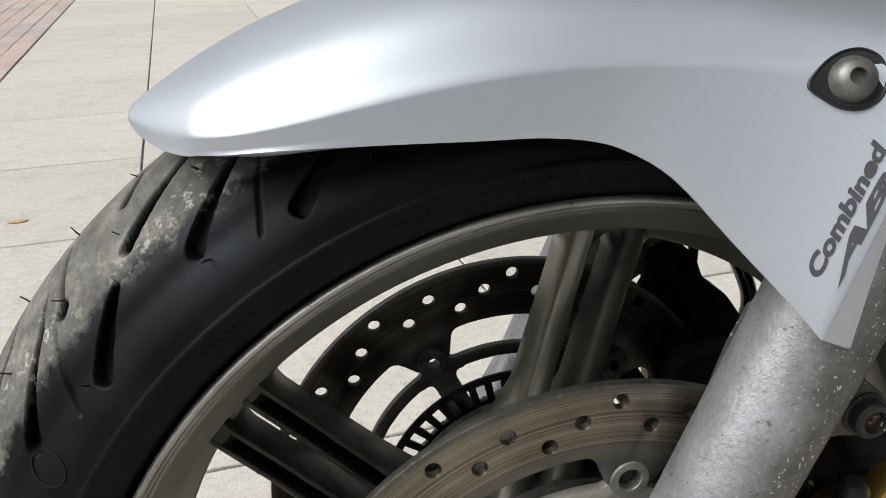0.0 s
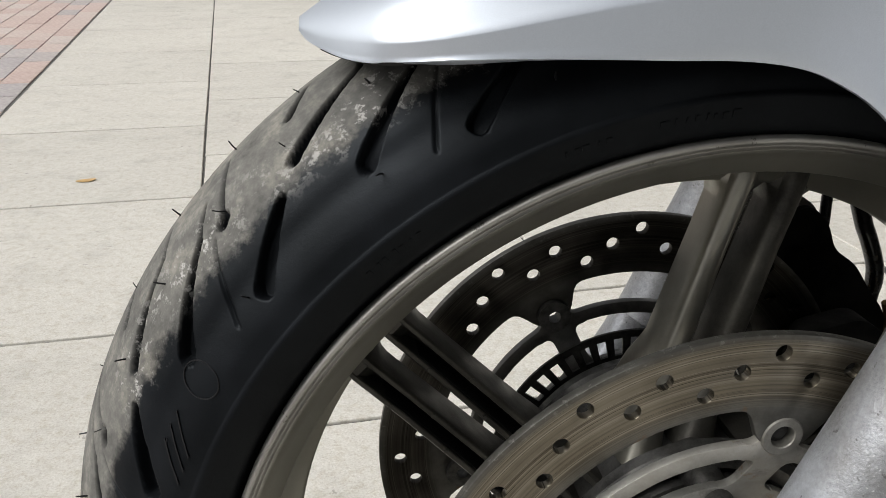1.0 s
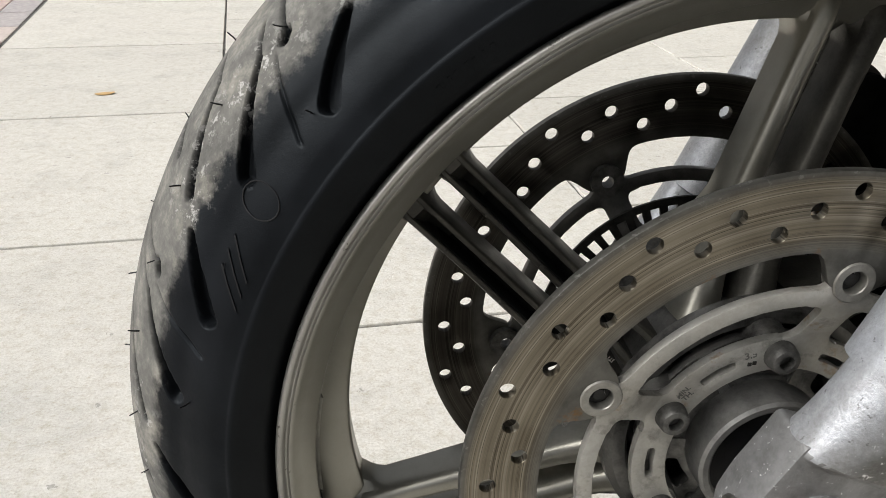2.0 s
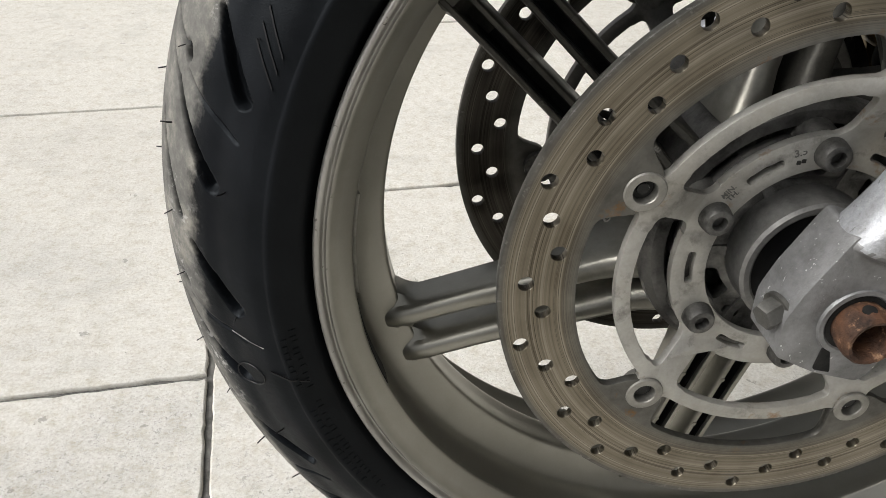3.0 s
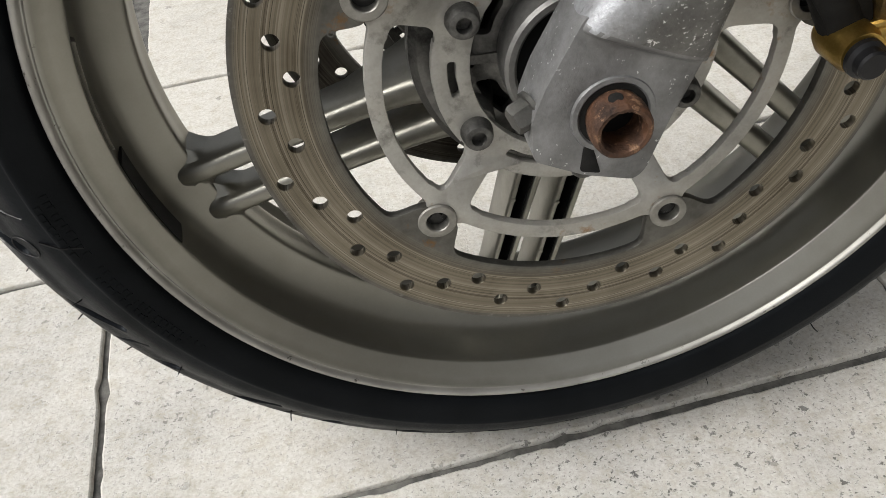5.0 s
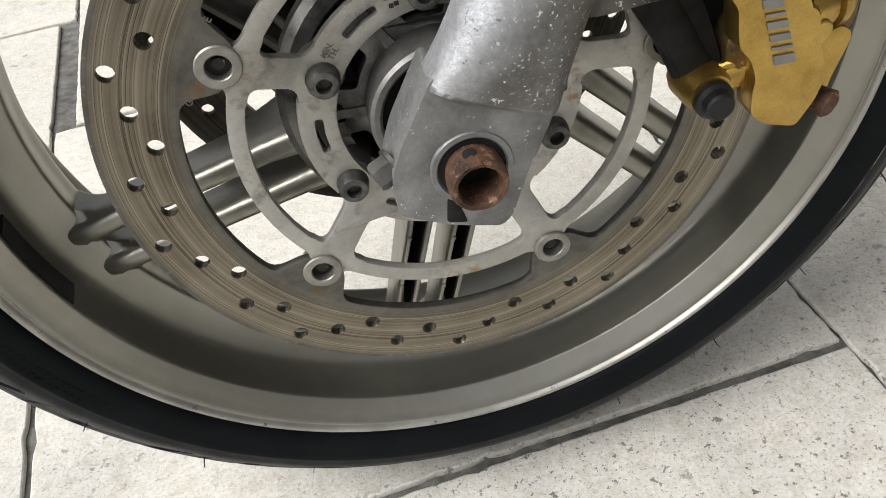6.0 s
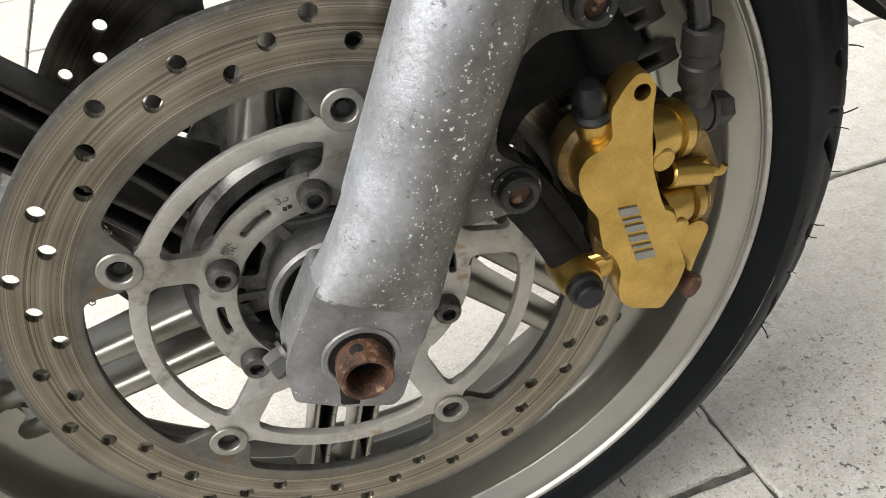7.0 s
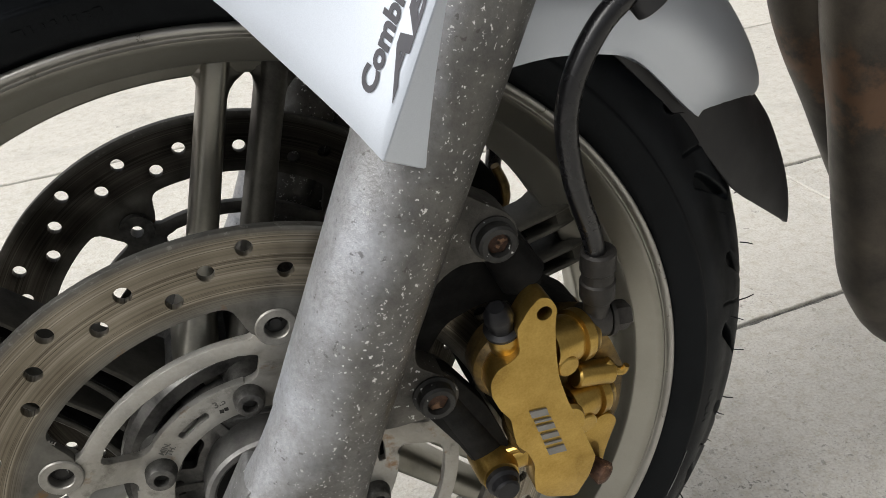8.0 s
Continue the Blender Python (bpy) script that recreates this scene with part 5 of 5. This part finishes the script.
REAR = [
    (67.0, 0.3270, (0.0900, -0.0660, 0.2000), None),
    (62.0, 0.3280, (0.1150, -0.0690, 0.1935), None),
    (55.0, 0.3300, (0.1500, -0.0705, 0.1962), None),
    (48.0, 0.3310, (0.1780, -0.0710, 0.1930), None),
    (43.0, 0.3320, (0.1943, -0.0690, 0.1855), None),
    (36.0, 0.3330, (0.2238, -0.0580, 0.1575), None),
    (30.5, 0.3340, (0.2462, -0.0455, 0.1410), None),
    (26.0, 0.3345, (0.2826, -0.0230, 0.1305), None),
    (23.8, 0.3350, (0.3050, -0.0020, 0.1350), None),
]


def mudguard_row(table, i, t):
    """From the ridge over a rounded shoulder and its crease down to the lower edge."""

    def full(j):
        a, r, e, k = table[min(max(j, 0), len(table) - 1)]
        top, e = Vector((polar(r, a)[0], 0, polar(r, a)[1])), Vector(e)
        mid = e.lerp(top, 0.26)
        return [a, r, *e, *(k if k else (mid.x, e.y * 1.01, mid.z)), 1.0 if k else 0.0]

    g = [np.array(full(i + d)) for d in (-1, 0, 1, 2)]
    v = 0.5 * (2 * g[1] + (g[2] - g[0]) * t + (2 * g[0] - 5 * g[1] + 4 * g[2] - g[3]) * t * t + (3 * g[1] - g[0] - 3 * g[2] + g[3]) * t ** 3)
    a, r, e, k, creased = v[0], v[1], Vector(v[2:5]), Vector(v[5:8]), v[8]
    top = Vector((polar(r, a)[0], 0, polar(r, a)[1]))
    c1 = top + Vector((0, k.y * 0.85, 0))
    c2 = k + (k - e).normalized() * min((k - e).length * 0.6, 0.009)
    fold = interp([(84.0, 1.0), (108.0, 1.0), (117.0, 0.0)], a) * min(max(creased, 0), 1)
    c2 = c2.lerp(k + Vector((0, 0.015, 0.0120)), fold)
    row = []
    for j in range(12):
        s = (j / 11) ** 0.8
        row.append(top * (1 - s) ** 3 + c1 * 3 * s * (1 - s) ** 2 + c2 * 3 * s * s * (1 - s) + k * s ** 3)
    for j in range(1, 9):
        s = (j / 8) ** 1.3
        q = k.lerp(e, s)
        q.y -= 0.018 * (k - e).length * math.sin(math.pi * s) * (1 - fold)
        row.append(q)
    return row


def sheet(name, rows, material, parent, label, thick=0.0028, rim=0.0012):
    """A thin shell with a rolled edge from rows of points."""
    bm = bmesh.new()
    grid = [[bm.verts.new(p) for p in row] for row in rows]
    for a, b in zip(grid, grid[1:]):
        for j in range(len(a) - 1):
            bm.faces.new((a[j], a[j + 1], b[j + 1], b[j]))
    ob = part(name, bm, material, parent, label, sharp=60)
    so = ob.modifiers.new("thickness", "SOLIDIFY")
    so.thickness, so.offset = thick, -1.0
    be = ob.modifiers.new("edge", "BEVEL")
    be.width, be.segments, be.limit_method, be.angle_limit = rim, 2, "ANGLE", radians(50)
    return ob


def shell(table):
    rows = []
    for i in range(len(table) - 1):
        for t in (0.0, 0.25, 0.5, 0.75):
            rows.append(mudguard_row(table, i, t))
    rows.append(mudguard_row(table, len(table) - 2, 1.0))
    for _ in range(10):
        old = [[p.copy() for p in row] for row in rows]
        for i in range(1, len(rows) - 1):
            for j in range(len(rows[0]) - 1):
                rows[i][j] = old[i][j] * 0.5 + (old[i - 1][j] + old[i + 1][j]) * 0.25
    return rows, [[Vector((p.x, -p.y, p.z)) for p in half[:0:-1]] + half for half in rows]


halves, rows = shell(FRONT)
mudguard = sheet("mudguard", rows, SILVER, bike, "silver painted front mudguard with side panels over the fork legs")
rear_rows = shell(REAR)[1]


def liner(rows):
    """The rough unpainted underside, just inside the painted skin."""
    out = []
    for row in rows[5:-2]:
        line = []
        for p in row[3:-3]:
            d = Vector((p.x, p.y * 0.8, p.z))
            line.append(p - d.normalized() * 0.0050)
        out.append(line)
    return out


sheet("underside", liner(rows), UNDER, mudguard, "dirty black unpainted underside", 0.0010, 0.0002)
sheet("underside", liner(rear_rows), UNDER, mudguard, "dirty black unpainted underside", 0.0010, 0.0002)
sheet("rear_section", rear_rows, SILVER, mudguard, "silver rear section of the mudguard")
# the side panel's rear edge, folded back towards the fork
folds = halves[-1][11:]
for side in (1, -1):
    strip = []
    for p in folds:
        g = 1.0 + 4.5 * (p - folds[-1]).length  # it widens upwards
        strip.append([Vector((q.x, q.y * side, q.z)) for q in (p, p + Vector((0.0010, 0.0003, -0.0005)), p + Vector((0.0110, 0.0024, -0.0056)) * g, p + Vector((0.0220, 0.0052, -0.0112)) * g, p + Vector((0.0234, 0.0080, -0.0118)) * g, p + Vector((0.0236, 0.0150, -0.0119)) * g)])
    sheet("panel_return", strip, SILVER, mudguard, "grey folded rear edge of the side panel", 0.0022)

# mudguard bolt in its pointed recess
BOLT_C, BOLT_N = Vector((0.0774, -0.1040, 0.2806)), Vector((-0.31, -0.87, 0.38)).normalized()
bm = bmesh.new()
spun(bm, BOLT_C, BOLT_N, [(-0.004, 0.0082), (0.0010, 0.0085), (0.0018, 0.0080), (0.0042, 0.0074), (0.0060, 0.0056), (0.0066, 0.0030), (0.0030, 0.0028), (0.0030, 0.0003)], 32)
part("mudguard_bolt", bm, COLLAR, mudguard, "round-head socket bolt")
# no hollow is cut: a black plate paints the recess's shade on the panel
bm = bmesh.new()
seat_u = Vector((1, 0, 0)) - BOLT_N * BOLT_N.x
seat_u.normalize()
seat_v = BOLT_N.cross(seat_u)
seat_v = seat_v if seat_v.z > 0 else -seat_v
seat = smooth_line([(-0.0200, 0.0000), (-0.0130, 0.0085), (-0.0040, 0.0136), (0.0060, 0.0138), (0.0135, 0.0085), (0.0155, 0.0), (0.0125, -0.0095), (0.0040, -0.0145), (-0.0060, -0.0128), (-0.0140, -0.0070)], per=4)
lofted(bm, [[BOLT_C + seat_u * u * k + seat_v * v * k + BOLT_N * h for u, v in seat] for k, h in ((0.78, -0.003), (0.78, 0.0006), (0.75, 0.0010), (0.70, 0.0004))])
part("bolt_recess_shade", bm, BLACK, mudguard, "black pointed plate painted as the shaded recess round the bolt")

# black lower flap
rows = []
FLAP = [(0.1833, -0.0630, 0.1900), (0.2163, -0.0540, 0.1572), (0.2400, -0.0510, 0.1290), (0.2630, -0.0490, 0.1005), (0.2880, -0.0400, 0.0800), (0.3129, -0.0290, 0.0610), (0.3290, -0.0150, 0.0480), (0.3370, -0.0020, 0.0430)]
for i, p in enumerate(smooth_line(FLAP, closed=False, per=4)):
    s = i / (4 * (len(FLAP) - 1))
    a = 44 - 36.5 * s
    top = Vector((*polar(interp([(7, 0.3415), (22, 0.3330), (26, 0.3270), (44, 0.3240)], a), a), 0))
    top = Vector((top.x, 0, top.y))
    p = Vector(p)
    row = []
    for j in range(11):
        t = j / 10
        q = top.lerp(Vector((p.x, 0, p.z)), t ** 1.6)
        q.y = p.y * math.sin(t * math.pi / 2)
        row.append(q)
    rows.append([Vector((q.x, -q.y, q.z)) for q in row[:0:-1]] + row)
sheet("mud_flap", rows, BLACK, mudguard, "matt black plastic mud flap", 0.0025)


# printed lettering on the fork cover
flat = [p for row in halves for p in row]
wide = len(halves[0])
PANEL = BVHTree.FromPolygons(flat, [(i * wide + j, i * wide + j + 1, (i + 1) * wide + j + 1, (i + 1) * wide + j) for i in range(len(halves) - 1) for j in range(wide - 1)])
OUT = Vector((-0.462, -0.830, 0.312)).normalized()


def lettering(text, start, along, up, bold, shear=0.0):
    """Flat letters laid onto the side panel; start is the baseline's left end, along its run, up one cap height."""
    cu = bpy.data.curves.new("lettering", "FONT")
    cu.body, cu.size, cu.offset, cu.resolution_u = text, 1.0, bold, 4
    tmp = bpy.data.objects.new("lettering", cu)
    scene.collection.objects.link(tmp)
    bpy.context.view_layer.update()
    me = bpy.data.meshes.new_from_object(tmp.evaluated_get(bpy.context.evaluated_depsgraph_get()))
    bpy.data.objects.remove(tmp)
    bpy.data.curves.remove(cu)
    me.materials.clear()
    me.materials.append(LETTER)
    x0, x1 = min(v.co.x for v in me.vertices), max(v.co.x for v in me.vertices)
    start, along, up = Vector(start), Vector(along), Vector(up)
    for v in me.vertices:
        h = v.co.y / 0.70
        p = start + along * ((v.co.x - x0) / (x1 - x0) + h * shear) + up * h
        hit = PANEL.ray_cast(p + OUT * 0.02, -OUT)
        v.co = (hit[0] if hit[0] else p) + OUT * 0.0004
    ob = new("lettering", me)
    ob.parent = mudguard
    return tagged(ob, "dark grey printed lettering")


lettering("Combined", (0.0619, -0.1223, 0.2117), (0.0234, 0.0047, 0.0458), (-0.0040, 0.0030, 0.00225), 0.045, 0.03)
lettering("ABS", (0.0676, -0.1261, 0.2098), (0.0233, 0.0045, 0.0465), (-0.0034, 0.0025, 0.0018), 0.05, 0.16)

# ---- exhaust pipes behind the wheel ----
for label, pts, r in (
    ("heat-stained steel exhaust pipe", [(0.353, 0.040, 0.300), (0.366, 0.040, 0.180), (0.402, 0.035, 0.100), (0.444, 0.030, 0.020), (0.483, 0.030, -0.025), (0.540, 0.040, -0.030), (0.700, 0.040, -0.030)], 0.026),
    ("heat-stained steel exhaust pipe with brown scale", [(0.347, -0.020, 0.300), (0.359, -0.020, 0.192), (0.378, -0.020, 0.115), (0.397, -0.020, 0.036), (0.413, -0.020, -0.012), (0.446, -0.020, -0.046), (0.520, -0.020, -0.056), (0.700, -0.020, -0.056)], 0.029),
):
    bm = bmesh.new()
    swept(bm, pts, [r] * len(pts), 32)
    part("exhaust_pipe", bm, PIPE, bike, label)

# ---- fallen leaf ----
bm = bmesh.new()
plate(bm, [smooth_line([(-0.02, 0.0), (-0.006, 0.009), (0.012, 0.011), (0.024, 0.002), (0.010, -0.008), (-0.008, -0.009)], per=3)], -0.0004, 0.0004)
for v in bm.verts:
    v.co.y += 3.5 * v.co.x ** 2 + 2 * v.co.z ** 2
leaf = tagged(part("leaf", bm, LEAF), "small dry yellow-brown leaf fallen on a slab", "leaf")
leaf.matrix_basis = pose(-0.695, 1.565, 0.0012, 90, 0, 20)

# ---- paving pieces ----
protos = []
for k in range(4):
    bm = bmesh.new()
    h, r4 = PITCH / 2 - JOINT / 2, random.Random(20 + k)
    n = 64
    loop = []
    for e in range(4):
        for i in range(n):
            t = -1 + 2 * i / n
            jag = 0.0004 * math.sin(9 * t + k) * math.sin(31 * t) + r4.uniform(0, 0.0007) + 0.0022 * (r4.random() ** 9)
            x, y = ((t, -1), (1, t), (-t, 1), (-1, -t))[e]
            loop.append((x * (h - abs(jag) * (abs(x) == 1)), y * (h - abs(jag) * (abs(y) == 1))))
    rows = []
    for inset, z in ((0.0, -0.05), (0.0, -0.003), (0.0006, -0.0009), (0.0018, 0.0)):
        rows.append([bm.verts.new((x * (1 - inset / h), y * (1 - inset / h), z)) for x, y in loop])
    for a, b in zip(rows, rows[1:]):
        ring_faces(bm, a, b)
    bm.faces.new(rows[-1])
    ob = part("paving_slab", bm, SLAB, pavement, "", 12, True)
    protos.append(ob.data)
    bpy.data.objects.remove(ob)
rs = random.Random(11)
for c in range(0, 6):
    u = (c - 0.5) * 0.6045
    for row in range(-12, 20):
        v = (row + 0.5) * PITCH + (0.31 if c % 2 else 0.0)
        ob = new("paving_slab", protos[rs.randrange(4)])
        ob.parent = pavement
        # past the first course the long joint steps over by two centimetres
        step = 0.022 if v > (0.31 if c else 0.35) else 0.0
        wide = 1.0 if c else 0.914 + step / PITCH
        ob.matrix_basis = GRID @ pose(u + step if c else -0.2775 + step / 2, v, rs.uniform(-0.0006, 0), 0, 0, rs.uniform(-0.25, 0.25)) @ Matrix.Diagonal((wide, 1, 1, 1)) @ pose(0, 0, 0, 0, 0, 90 * rs.randrange(4))
protos = []
for k in range(2):
    bm = bmesh.new()
    box(bm, -0.0985, 0.0985, -0.0485, 0.0485, -0.05, 0.0, 0.003)
    ob = part("brick_paver", bm, PAVER, pavement, "", 12, True)
    protos.append(ob.data)
    bpy.data.objects.remove(ob)
spare = bmesh.new()
for i in range(7):
    for j in range(-40, 60):
        m = GRID @ pose(-0.560 - 0.052 - 0.1 * i, 1.0 + 0.2 * j + (0.1 if i % 2 else 0.0), rs.uniform(-0.002, 0), 0, 0, 90 + rs.uniform(-0.8, 0.8))
        if 0 <= j < 42:
            ob = new("brick_paver", protos[0])
            ob.parent = pavement
            ob.matrix_basis = m
            continue
        n = len(spare.verts)
        spare.from_mesh(protos[0])
        spare.verts.ensure_lookup_table()
        for v in spare.verts[n:]:
            v.co = m @ v.co
tagged(part("brick_edging", spare, PAVER, pavement, "", 12, True), "further brick edging", kind="stuff")
bm = bmesh.new()
vs = [bm.verts.new(p) for p in ((-60, -60, -0.001), (-1.33, -60, -0.001), (-1.33, 80, -0.001), (-60, 80, -0.001))]
bm.faces.new(vs)
road = tagged(part("road", bm, ASPHALT), "dark grey asphalt beyond the brick edging", "road", kind="structure")
road.matrix_basis = GRID

# ---- unseen bulks for the rest of the machine, added for shade and dark reflections ----
bm = bmesh.new()
secs = []
for x, w, lo, hi in ((-0.05, 0.03, 0.52, 0.57), (-0.01, 0.07, 0.49, 0.66), (0.06, 0.11, 0.46, 0.76), (0.18, 0.13, 0.45, 0.82), (0.34, 0.13, 0.44, 0.84), (0.42, 0.14, 0.40, 0.84), (0.52, 0.18, 0.32, 0.84), (0.72, 0.18, 0.22, 0.84), (0.78, 0.17, -0.06, 0.83), (1.20, 0.18, -0.06, 0.74), (1.50, 0.10, 0.40, 0.66)):
    ring = []
    for t in np.linspace(0, 2 * math.pi, 25)[:-1]:
        c, s_ = math.cos(t), math.sin(t)
        ring.append(Vector((x, w * math.copysign(abs(c) ** 0.65, c), (lo + hi) / 2 + (hi - lo) / 2 * math.copysign(abs(s_) ** 0.8, s_))))
    secs.append(ring)
lofted(bm, secs)
part("bodywork", bm, BLACK, bike, "unseen dark bulk for bodywork and engine, added to shade the wheel")
bm = bmesh.new()
plan = rounded([(0.62, -0.07), (0.70, -0.14), (1.10, -0.16), (1.10, 0.16), (0.76, 0.14), (0.64, 0.06)], 0.03, 4)
lofted(bm, [[Vector((x, y, z)) for x, y in plan] for z in (-0.10, -0.04, 0.10, 0.34)])
part("engine", bm, BLACK, bike, "unseen dark bulk for engine and radiator, added to block light")
